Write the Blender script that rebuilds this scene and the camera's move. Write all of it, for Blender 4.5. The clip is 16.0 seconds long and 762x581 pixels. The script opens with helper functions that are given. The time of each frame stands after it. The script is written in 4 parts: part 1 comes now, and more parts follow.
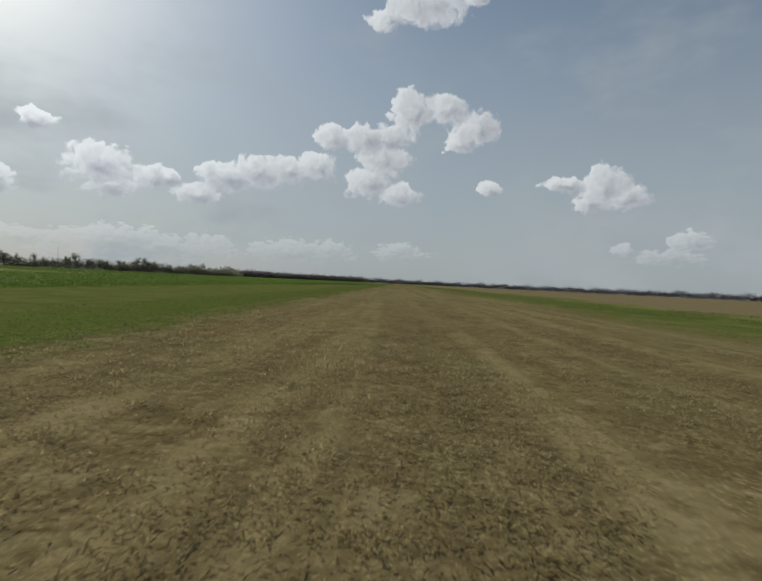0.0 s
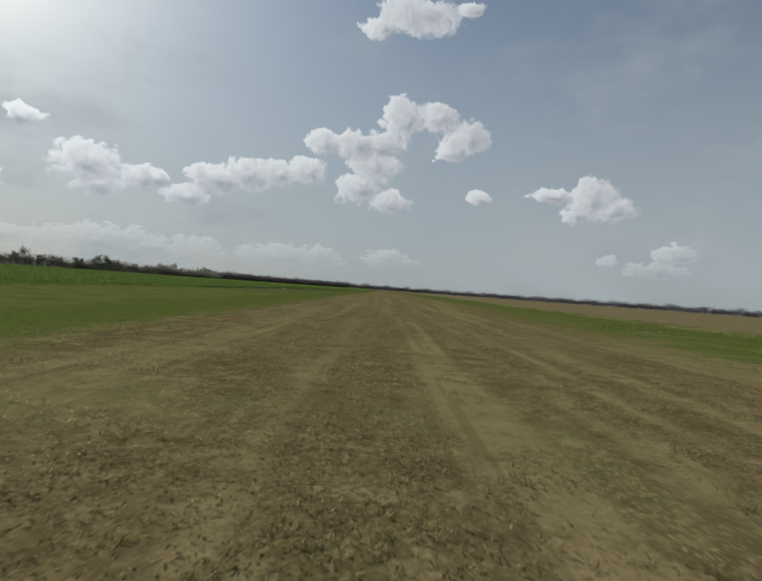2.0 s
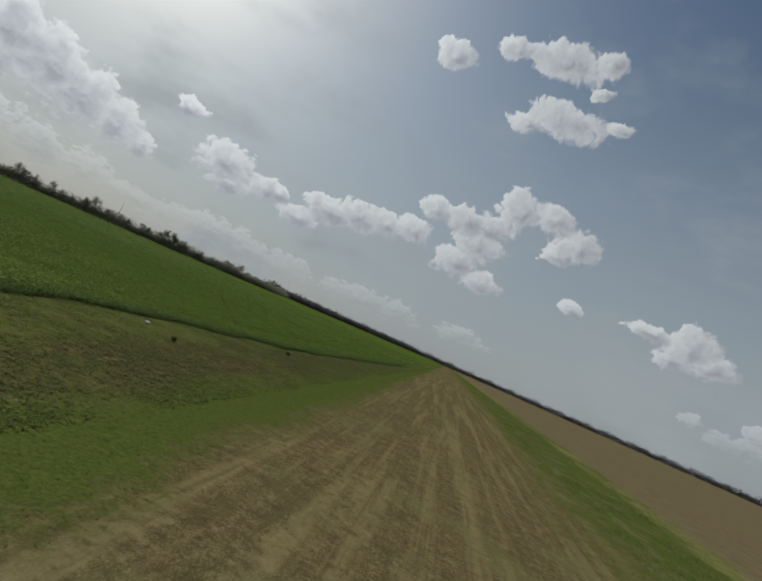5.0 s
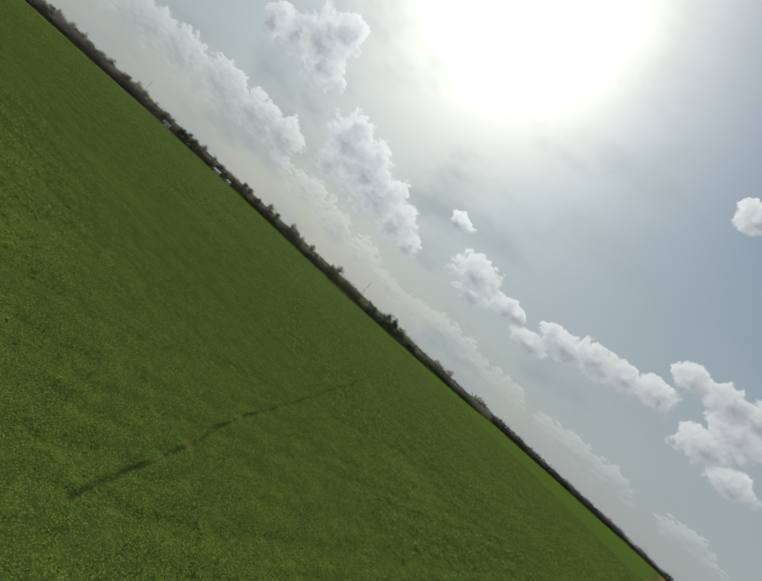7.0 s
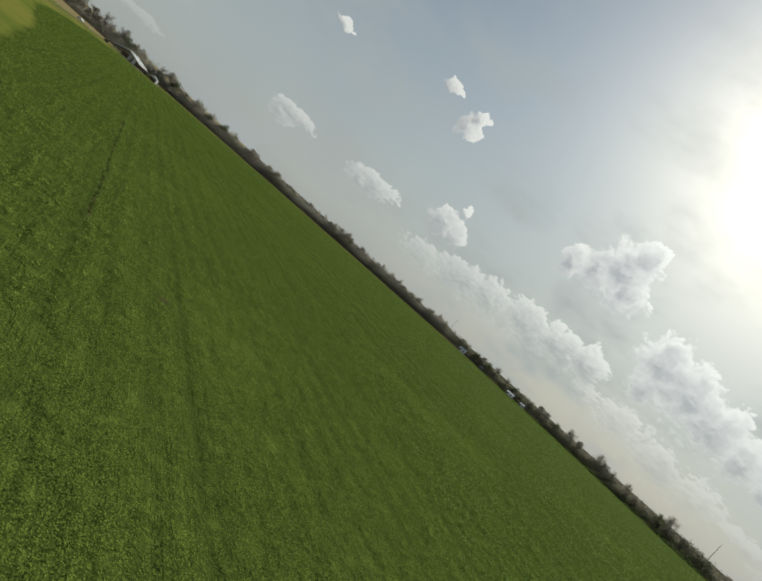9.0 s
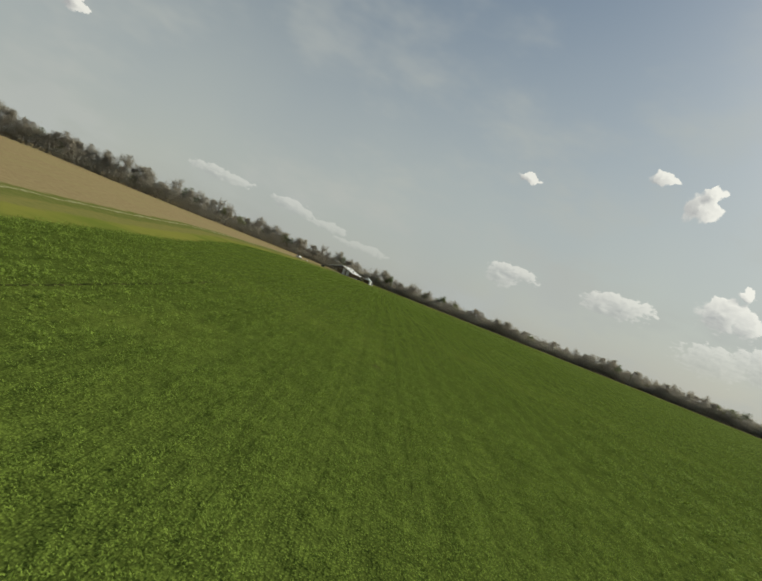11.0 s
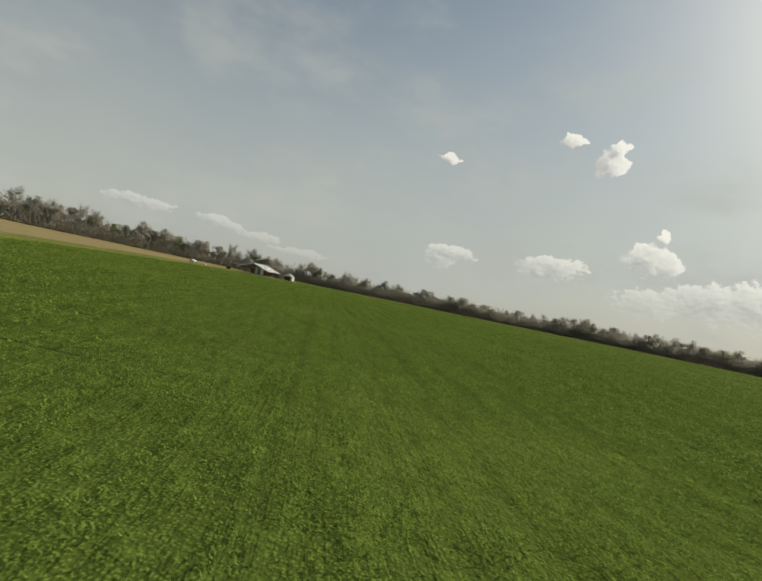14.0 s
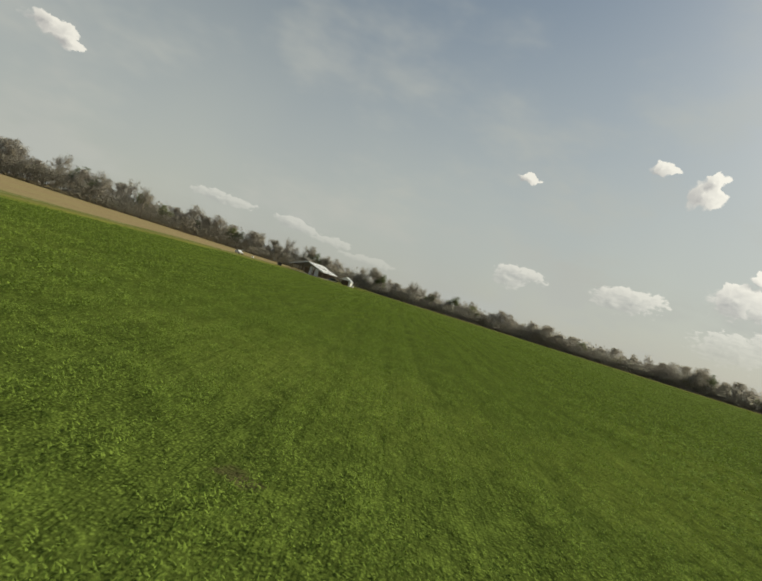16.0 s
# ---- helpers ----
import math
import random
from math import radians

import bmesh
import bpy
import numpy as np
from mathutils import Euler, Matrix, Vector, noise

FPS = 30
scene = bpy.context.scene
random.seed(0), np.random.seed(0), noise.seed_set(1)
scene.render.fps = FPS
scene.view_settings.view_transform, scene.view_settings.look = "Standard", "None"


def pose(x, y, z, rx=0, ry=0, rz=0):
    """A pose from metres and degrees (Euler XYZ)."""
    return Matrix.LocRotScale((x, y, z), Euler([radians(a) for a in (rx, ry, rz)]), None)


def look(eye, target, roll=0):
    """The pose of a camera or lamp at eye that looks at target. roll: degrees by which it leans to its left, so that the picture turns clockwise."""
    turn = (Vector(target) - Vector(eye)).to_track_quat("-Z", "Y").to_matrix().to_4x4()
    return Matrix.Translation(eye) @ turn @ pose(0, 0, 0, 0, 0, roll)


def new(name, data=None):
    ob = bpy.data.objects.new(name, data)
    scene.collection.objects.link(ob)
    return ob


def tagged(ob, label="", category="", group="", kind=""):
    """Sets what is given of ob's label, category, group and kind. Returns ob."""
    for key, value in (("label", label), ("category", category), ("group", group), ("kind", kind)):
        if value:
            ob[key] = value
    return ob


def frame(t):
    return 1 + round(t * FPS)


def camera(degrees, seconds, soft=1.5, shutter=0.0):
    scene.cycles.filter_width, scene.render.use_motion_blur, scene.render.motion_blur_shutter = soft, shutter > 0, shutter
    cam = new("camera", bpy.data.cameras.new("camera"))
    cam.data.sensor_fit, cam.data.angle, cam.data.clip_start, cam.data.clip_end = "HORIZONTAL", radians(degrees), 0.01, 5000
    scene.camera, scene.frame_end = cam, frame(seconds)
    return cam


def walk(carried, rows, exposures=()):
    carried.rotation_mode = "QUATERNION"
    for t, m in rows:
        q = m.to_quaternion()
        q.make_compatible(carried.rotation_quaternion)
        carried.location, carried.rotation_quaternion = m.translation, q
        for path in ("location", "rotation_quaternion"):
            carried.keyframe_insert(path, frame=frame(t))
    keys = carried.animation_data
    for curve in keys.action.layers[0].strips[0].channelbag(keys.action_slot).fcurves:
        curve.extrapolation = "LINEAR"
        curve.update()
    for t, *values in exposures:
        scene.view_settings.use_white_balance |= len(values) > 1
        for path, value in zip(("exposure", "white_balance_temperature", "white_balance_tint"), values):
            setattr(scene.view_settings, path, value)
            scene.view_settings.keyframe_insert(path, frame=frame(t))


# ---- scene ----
# ---------------------------------------------------------------- camera
LENS = 74.0
ROWS = [  # seconds, x, y, z, yaw to the left, pitch up, lean
    (0, 0.0, -0.0, 1.00, 3.40, -0.87, 2.81),
    (0.5, -0.0, 10.0, 1.02, 2.82, -0.69, 3.33),
    (1, -0.1, 20.0, 1.04, 2.41, -0.48, 3.37),
    (1.5, -0.2, 30.0, 1.05, 2.16, -0.82, 3.53),
    (2, -0.3, 40.0, 1.07, 2.06, -0.08, 4.17),
    (2.5, -0.4, 50.0, 1.14, 1.40, 3.43, 6.49),
    (3, -0.6, 60.0, 1.35, 2.77, 5.37, 12.75),
    (3.2, -0.7, 64.0, 1.47, 3.84, 6.07, 12.11),
    (5.3, -3.5, 106.2, 5.41, 16.46, 3.22, 29.33),
    (5.5, -4.1, 110.3, 5.86, 20.30, 1.94, 33.54),
    (6, -6.3, 120.7, 7.06, 28.32, -0.01, 41.63),
    (6.5, -9.5, 129.9, 8.09, 34.10, 0.73, 43.37),
    (7, -13.9, 137.9, 8.95, 39.66, 1.73, 42.80),
    (7.5, -18.6, 145.2, 9.45, 47.70, 1.08, 43.60),
    (8, -25.5, 151.9, 9.81, 58.15, -1.16, 47.06),
    (8.5, -32.3, 157.3, 9.83, 69.28, -2.06, 44.57),
    (9, -39.9, 161.5, 8.88, 80.63, -2.04, 41.83),
    (9.5, -46.7, 164.0, 7.61, 90.23, -2.54, 40.56),
    (10, -56.5, 165.5, 6.86, 100.42, -4.24, 38.44),
    (10.2, -60.4, 165.9, 6.60, 104.66, -4.72, 36.79),
    (10.7, -70.3, 165.6, 6.20, 112.00, -2.70, 27.60),
    (11.4, -83.8, 161.9, 5.50, 110.50, -0.20, 14.30),
    (12.3, -100.8, 157.2, 4.65, 104.02, 0.93, 8.39),
    (12.5, -104.5, 156.4, 4.50, 104.49, 1.01, 7.91),
    (13, -112.5, 154.9, 4.15, 105.93, 0.58, 8.84),
    (13.5, -121.5, 153.3, 3.90, 106.56, 0.21, 9.70),
    (14, -132.2, 150.7, 3.72, 107.09, 0.21, 11.53),
    (14.5, -142.0, 147.1, 3.64, 109.50, 0.05, 14.56),
    (15, -151.4, 143.5, 3.60, 112.14, 0.06, 16.14),
    (15.5, -160.4, 139.9, 3.60, 113.19, 0.31, 17.01),
    (16, -169.2, 136.1, 3.60, 114.54, -0.27, 17.19),
]


def aim(x, y, z, yaw, pitch, lean):
    a, b = radians(yaw), radians(pitch)
    ahead = Vector((-math.sin(a) * math.cos(b), math.cos(a) * math.cos(b), math.sin(b)))
    return look((x, y, z), Vector((x, y, z)) + ahead, lean)


cam = camera(LENS, 16.0, soft=1.8, shutter=0.03)
walk(cam, [(r[0], aim(*r[1:])) for r in ROWS],
     exposures=[(0, -0.05, 6000, 2), (2, -0.05, 6000, 2), (3, -0.16, 6000, 2), (5.5, -0.3, 6030, 1), (6.5, -0.04, 6100, -1), (8, -0.12, 6200, -2), (10, 0.2, 6620, -1), (12.5, 0.2, 6820, -1), (16, 0.25, 7000, 0)])

# ---------------------------------------------------------------- light
SUN_AZ, SUN_EL = 50.0, 34.0  # degrees to the left of +y, and above the horizon


def heading(az, el):
    a, e = radians(az), radians(el)
    return Vector((-math.sin(a) * math.cos(e), math.cos(a) * math.cos(e), math.sin(e)))


sun_way = heading(SUN_AZ, SUN_EL)
sun = new("sun", bpy.data.lights.new("sun", "SUN"))
sun.data.energy, sun.data.angle, sun.data.color = 3.2, radians(0.6), (1.0, 0.94, 0.85)
sun.matrix_world = look(sun_way * 100, (0, 0, 0))


class Nodes:
    """Short names for building a node tree."""

    def __init__(self, tree):
        self.tree = tree
        tree.nodes.clear()


    def link(self, a, b):
        self.tree.links.new(a, b)

    def feed(self, socket, value):
        if isinstance(value, bpy.types.NodeSocket):
            self.tree.links.new(value, socket)
        elif value is not None:
            socket.default_value = value

    def math(self, op, a, b=None, c=None, clamp=False):
        n = self.tree.nodes.new("ShaderNodeMath")
        n.operation, n.use_clamp = op, clamp
        for s, v in zip(n.inputs, (a, b, c)):
            self.feed(s, v)
        return n.outputs[0]

    def vec(self, op, a, b=None):
        n = self.tree.nodes.new("ShaderNodeVectorMath")
        n.operation = op
        self.feed(n.inputs[0], a)
        self.feed(n.inputs[1], b)
        return n.outputs["Value"] if op in ("LENGTH", "DOT_PRODUCT") else n.outputs["Vector"]

    def step(self, x, lo, hi, a=0.0, b=1.0):
        n = self.tree.nodes.new("ShaderNodeMapRange")
        n.interpolation_type = "SMOOTHSTEP"
        for s, v in zip(n.inputs, (x, lo, hi, a, b)):
            self.feed(s, v)
        return n.outputs[0]

    def noise(self, vector, scale, detail=3.0, rough=0.55, distortion=0.0):
        n = self.tree.nodes.new("ShaderNodeTexNoise")
        self.feed(n.inputs["Vector"], vector)
        n.inputs["Scale"].default_value, n.inputs["Detail"].default_value = scale, detail
        n.inputs["Roughness"].default_value, n.inputs["Distortion"].default_value = rough, distortion
        return n.outputs["Fac"]

    def voronoi(self, vector, scale):
        n = self.tree.nodes.new("ShaderNodeTexVoronoi")
        self.feed(n.inputs["Vector"], vector)
        n.inputs["Scale"].default_value = scale
        return n.outputs["Distance"]

    def mix(self, fac, a, b):
        n = self.tree.nodes.new("ShaderNodeMix")
        n.data_type = "RGBA"
        self.feed(n.inputs[0], fac)
        for s, v in ((n.inputs[6], a), (n.inputs[7], b)):
            self.feed(s, (*v, 1.0) if isinstance(v, tuple) and len(v) == 3 else v)
        return n.outputs[2]

    def combine(self, x, y, z):
        n = self.tree.nodes.new("ShaderNodeCombineXYZ")
        for s, v in zip(n.inputs, (x, y, z)):
            self.feed(s, v)
        return n.outputs[0]

    def split(self, v):
        n = self.tree.nodes.new("ShaderNodeSeparateXYZ")
        self.link(v, n.inputs[0])
        return n.outputs

    def back(self, colour, strength):
        n = self.tree.nodes.new("ShaderNodeBackground")
        self.feed(n.inputs[0], (*colour, 1.0) if isinstance(colour, tuple) else colour)
        self.feed(n.inputs[1], strength)
        return n.outputs[0]

    def blend(self, fac, a, b):
        n = self.tree.nodes.new("ShaderNodeMixShader")
        self.feed(n.inputs[0], fac)
        self.link(a, n.inputs[1])
        self.link(b, n.inputs[2])
        return n.outputs[0]


# cumulus heaps: each lobe is azimuth, elevation and the two half-widths, in degrees
lobes = []


def cloud(*parts):
    lobes.extend(parts)


cloud((1.0, 18.8, 2.3, 2.3), (-3.0, 19.0, 2.7, 1.5), (-6.3, 17.1, 2.3, 2.0), (-4.5, 15.6, 1.6, 1.1), (9.9, 15.6, 1.8, 1.4), (6.1, 15.8, 3.0, 1.6), (3.4, 15.9, 2.7, 1.3), (4.1, 13.6, 3.0, 1.9), (5.6, 11.2, 2.5, 1.8), (2.2, 9.8, 2.5, 1.2))
cloud((21.0, 10.5, 3.1, 1.5), (17.4, 11.4, 3.2, 1.7), (14.3, 11.7, 2.7, 1.5), (11.4, 12.4, 2.4, 1.6), (23.8, 8.5, 2.6, 1.1))
cloud((33.2, 10.3, 3.1, 2.1), (32.0, 8.4, 2.4, 1.3), (28.3, 9.7, 1.9, 1.4), (26.7, 10.1, 1.3, 0.7))
cloud((38.4, 13.5, 1.6, 0.9))
cloud((-8.0, 10.7, 1.5, 0.8))
cloud((-15.8, 11.3, 2.1, 0.8), (-19.6, 10.9, 2.6, 2.1), (-21.7, 9.9, 2.5, 1.2), (-18.3, 9.2, 2.0, 0.9))
cloud((-22.0, 4.5, 1.2, 0.6), (-27.8, 5.5, 1.8, 1.0), (-26.1, 3.8, 3.3, 0.8))
cloud((31.5, 3.1, 5.4, 1.3), (27.4, 2.9, 4.0, 1.1), (36.0, 2.9, 1.9, 0.8), (13.9, 3.0, 4.9, 1.1), (9.6, 2.9, 3.3, 1.2), (1.4, 3.3, 3.3, 0.8), (39.4, 3.1, 2.7, 0.7))
cloud((15.0, 30.6, 2.3, 1.4), (8.7, 33.5, 2.0, 1.0), (2.8, 33.8, 5.2, 1.7), (-2.2, 34.6, 2.0, 1.1), (-0.2, 28.6, 4.6, 1.7), (-2.6, 31.9, 1.4, 0.6), (4.1, 27.2, 2.3, 1.0), (-5.8, 29.2, 1.7, 0.8))
cloud((53.4, 11.5, 2.8, 2.7), (50.3, 10.5, 3.3, 3.2), (47.0, 9.4, 3.0, 2.8), (43.7, 8.6, 2.3, 2.3), (41.1, 7.7, 1.4, 1.4), (53.2, 8.8, 2.0, 2.0))
cloud((62.2, 16.7, 3.2, 3.1), (64.2, 15.2, 2.3, 2.2), (66.8, 14.3, 1.9, 1.8), (60.4, 15.0, 2.2, 2.1), (61.0, 18.9, 1.7, 1.6))
cloud((73.7, 5.4, 2.2, 1.8), (70.7, 5.5, 2.3, 1.9), (67.8, 4.9, 2.2, 1.9), (64.4, 5.5, 2.2, 1.9), (60.9, 6.0, 2.2, 1.7), (57.5, 4.5, 1.6, 1.3))
cloud((52.8, 4.1, 3.0, 1.9), (48.5, 3.4, 2.7, 1.9), (44.4, 3.1, 2.5, 1.8), (35.9, 2.0, 2.7, 1.8), (32.1, 1.9, 2.7, 1.7), (28.3, 2.5, 3.2, 1.7))
cloud((22.8, 2.6, 3.2, 1.7), (13.1, 3.1, 2.7, 1.4), (9.5, 3.5, 2.1, 1.1), (1.8, 3.8, 1.9, 0.9))
cloud((85.3, 17.7, 1.6, 1.4), (84.9, 18.8, 1.1, 1.0))
cloud((89.6, 19.4, 1.5, 0.7))
cloud((90.4, 6.1, 1.9, 1.2), (88.7, 5.9, 1.1, 0.9))
cloud((80.4, 8.6, 2.6, 1.6), (78.3, 8.0, 1.5, 1.1))
cloud((101.3, 5.2, 1.8, 0.9))
cloud((102.5, 16.1, 1.3, 0.5))
cloud((79.0, 11.0, 0.9, 0.6))
cloud((79.8, 4.0, 3.0, 1.6), (74.7, 5.0, 3.6, 1.7), (70.5, 5.2, 4.1, 2.3), (66.4, 6.2, 3.8, 2.1), (62.1, 6.6, 3.4, 1.8), (58.8, 7.0, 2.3, 1.7))
cloud((134.0, 4.2, 3.1, 0.6), (132.6, 4.3, 1.7, 0.6), (126.1, 4.0, 1.9, 0.6), (124.9, 3.8, 1.9, 0.5), (121.6, 3.3, 2.4, 0.5), (116.8, 2.5, 3.2, 0.5))
cloud((152.3, 13.5, 2.1, 0.8), (150.6, 12.7, 1.2, 0.5))
cloud((100.2, 6.0, 2.6, 0.8), (88.5, 6.4, 2.5, 1.2), (90.2, 5.6, 2.1, 0.7))

world = bpy.data.worlds.new("sky")
scene.world = world
world.use_nodes = True
n = Nodes(world.node_tree)
way = n.tree.nodes.new("ShaderNodeTexCoord").outputs["Generated"]
way = n.vec("NORMALIZE", way)
wx, wy, wz = n.split(way)
az = n.math("MULTIPLY", n.math("ARCTAN2", n.math("MULTIPLY", wx, -1.0), wy), 57.2958)
el = n.math("MULTIPLY", n.math("ARCSINE", wz), 57.2958)
place = n.combine(az, el, 0.0)
# ragged edges: the place is pushed about by noise
coarse = n.tree.nodes.new("ShaderNodeTexNoise")
n.link(place, coarse.inputs["Vector"])
coarse.inputs["Scale"].default_value, coarse.inputs["Detail"].default_value, coarse.inputs["Roughness"].default_value = 0.5, 4.0, 0.55
push = n.vec("MULTIPLY", n.vec("SUBTRACT", coarse.outputs["Color"], (0.5, 0.5, 0.5)), (2.6, 1.8, 0.0))
push = n.vec("MULTIPLY", push, n.combine(n.step(el, 1.0, 14.0, 0.5, 1.0), n.step(el, 1.0, 14.0, 0.25, 1.0), 0.0))
where = n.vec("ADD", place, push)


def heap_field(spot):
    """How far a place lies from the heart of the nearest heap: 1 at its edge."""
    near = None
    for a, e, ra, re in lobes:
        d = n.vec("LENGTH", n.vec("MULTIPLY", n.vec("SUBTRACT", spot, (a, e, 0.0)), (1 / ra, 1 / re, 0.0)))
        near = d if near is None else n.math("SMOOTH_MIN", near, d, 0.2)
    return near


def billow(spot):
    """Cauliflower lumps at three sizes."""
    big, small = n.voronoi(spot, 0.55), n.voronoi(spot, 1.5)
    wisp = n.math("SUBTRACT", n.noise(spot, 1.1, 6.0, 0.58), 0.5)
    lumps = n.math("ADD", n.math("MULTIPLY", n.math("SUBTRACT", big, 0.5), 0.50), n.math("MULTIPLY", n.math("SUBTRACT", small, 0.5), 0.30))
    tiny = n.math("MULTIPLY", n.math("SUBTRACT", n.noise(n.vec("MULTIPLY", spot, (1.0, 2.0, 1.0)), 1.3, 5.0, 0.65), 0.5), n.step(el, 12.0, 3.0, 0.0, 1.9))
    return n.math("ADD", n.math("ADD", lumps, tiny), n.math("MULTIPLY", wisp, 0.55))


near = heap_field(where)
fluff = billow(where)
depth = n.math("ADD", near, fluff)
# light on the heaps: the sides turned to the sun and the sky are bright, the bellies grey
to_sun = n.vec("NORMALIZE", n.vec("SUBTRACT", (SUN_AZ, SUN_EL + 10.0, 0.0), place))
shifted = n.vec("ADD", where, n.vec("MULTIPLY", to_sun, (0.8, 0.8, 0.0)))
rise_big = n.math("SUBTRACT", heap_field(shifted), near)
rise_small = n.math("SUBTRACT", billow(n.vec("ADD", where, n.vec("MULTIPLY", to_sun, (0.35, 0.35, 0.0)))), fluff)
rise = n.math("ADD", n.math("MULTIPLY", rise_big, 0.85), n.math("MULTIPLY", rise_small, 0.75))
ragged = n.step(rise_big, -0.3, 0.35, 0.24, 0.08)
cover = n.step(depth, n.math("ADD", 1.0, ragged), n.math("SUBTRACT", 1.0, ragged))
thick = n.step(depth, 0.9, 0.2)
toward = n.math("MAXIMUM", n.vec("DOT_PRODUCT", way, tuple(sun_way)), 0.0)
shade = n.math("MULTIPLY", thick, n.math("ADD", 0.28, n.math("MULTIPLY", n.math("POWER", toward, 6.0), 0.3)))
shade = n.math("SUBTRACT", n.math("ADD", shade, 0.36), rise, clamp=True)
cloud_colour = n.mix(shade, (0.80, 0.76, 0.755), (0.385, 0.375, 0.405))
sky = n.tree.nodes.new("ShaderNodeTexSky")
sky.sky_type, sky.sun_disc = "NISHITA", False
sky.sun_elevation, sky.sun_rotation = radians(SUN_EL), radians(-SUN_AZ)
sky.air_density, sky.dust_density, sky.ozone_density = 1.0, 1.6, 1.0
clear = n.back(sky.outputs[0], 0.07)
haze = n.back(n.mix(n.noise(place, 0.06, 2.0), (0.36, 0.37, 0.40), (0.43, 0.43, 0.42)), 1.0)
veil = n.noise(n.vec("MULTIPLY", place, (0.5, 1.0, 0.0)), 0.11, 4.0, 0.6)
low = n.math("MULTIPLY", n.step(el, 46.0, 0.0), 0.85)
low = n.math("ADD", low, n.step(veil, 0.45, 0.75, 0.0, 0.3), clamp=True)
air = n.blend(low, clear, haze)
glow = n.math("ADD", n.math("MULTIPLY", n.math("POWER", toward, 290.0), 1.9), n.math("MULTIPLY", n.math("POWER", toward, 14.0), 0.14))
halo = n.back((1.0, 0.97, 0.90), glow)
air_lit = n.tree.nodes.new("ShaderNodeAddShader")
n.link(air, air_lit.inputs[0])
n.link(halo, air_lit.inputs[1])
heap = n.back(cloud_colour, n.math("ADD", 0.92, n.math("MULTIPLY", n.math("POWER", toward, 9.0), 0.5)))
far_fade = n.step(el, 0.5, 12.0, 0.12, 0.95)
out = n.tree.nodes.new("ShaderNodeOutputWorld")
n.link(n.blend(n.math("MULTIPLY", cover, far_fade), air_lit.outputs[0], heap), out.inputs[0])

# ---------------------------------------------------------------- materials


def material(name):
    m = bpy.data.materials.new(name)
    m.use_nodes = True
    return m, Nodes(m.node_tree)


def finish(n, colour, rough, bump=None, bump_strength=0.3, bump_distance=0.02, metallic=0.0, spec=0.3, through_light=0.0):
    b = n.tree.nodes.new("ShaderNodeBsdfPrincipled")
    n.feed(b.inputs["Base Color"], (*colour, 1.0) if isinstance(colour, tuple) else colour)
    n.feed(b.inputs["Roughness"], rough)
    b.inputs["Metallic"].default_value = metallic
    b.inputs["Specular IOR Level"].default_value = spec
    if bump is not None:
        k = n.tree.nodes.new("ShaderNodeBump")
        k.inputs["Strength"].default_value, k.inputs["Distance"].default_value = bump_strength, bump_distance
        n.link(bump, k.inputs["Height"])
        n.link(k.outputs[0], b.inputs["Normal"])
    shader = b.outputs[0]
    if through_light:
        t = n.tree.nodes.new("ShaderNodeBsdfTranslucent")
        n.feed(t.inputs[0], (*colour, 1.0) if isinstance(colour, tuple) else colour)
        shader = n.blend(through_light, shader, t.outputs[0])
    o = n.tree.nodes.new("ShaderNodeOutputMaterial")
    n.link(shader, o.inputs[0])


def spotted(name, a, b, scale, rough=0.8, bump=0.2, metallic=0.0, spec=0.3, through_light=0.0):
    """Two tones mixed by coarse and fine noise, and a little by the object."""
    m, n = material(name)
    at = n.tree.nodes.new("ShaderNodeTexCoord").outputs["Object"]
    coarse, fine = n.noise(at, scale, 4.0), n.noise(at, scale * 9.0, 3.0)
    own = n.tree.nodes.new("ShaderNodeObjectInfo").outputs["Random"]
    f = n.math("ADD", n.math("MULTIPLY", coarse, 0.55), n.math("MULTIPLY", fine, 0.3))
    f = n.step(n.math("ADD", f, n.math("MULTIPLY", own, 0.2)), 0.3, 0.75)
    finish(n, n.mix(f, a, b), rough, fine, bump, 0.01, metallic, spec, through_light)
    return m


def leafy(name, a, b, c, light=0.35, rough=0.6, grain=0.35, gloss=0.06):
    """Leaves or blades: every loose piece has its own tone."""
    m, n = material(name)
    g = n.tree.nodes.new("ShaderNodeNewGeometry")
    own = g.outputs["Random Per Island"]
    patch = n.noise(g.outputs["Position"], grain, 3.0)
    col = n.mix(n.step(own, 0.1, 0.95), a, b)
    finish(n, n.mix(n.step(patch, 0.45, 0.75), col, c), rough, spec=gloss, through_light=light)
    return m


STRIP_L, STRIP_R = -4.6, 9.6      # the mown strip's edges, across its length
LEAN = 0.03                       # how far the strip drifts to -x for each metre along +y
VERGE_L, CROP_L = -8.2, -18.5     # mown grass to the first, rough ground to the second
BAND_R = 25.0                     # green band on the other side
ROW_AZ = 113.6                    # the drill rows' heading
TRAM, TRAM_AT = 6.1, 184.6        # spacing of the wheel lanes, and where one runs
HEADLAND = 20.0                   # lanes run along the crop's edge within this width
row_across = Vector((math.cos(radians(ROW_AZ)), math.sin(radians(ROW_AZ)), 0.0))
row_along = heading(ROW_AZ, 0)

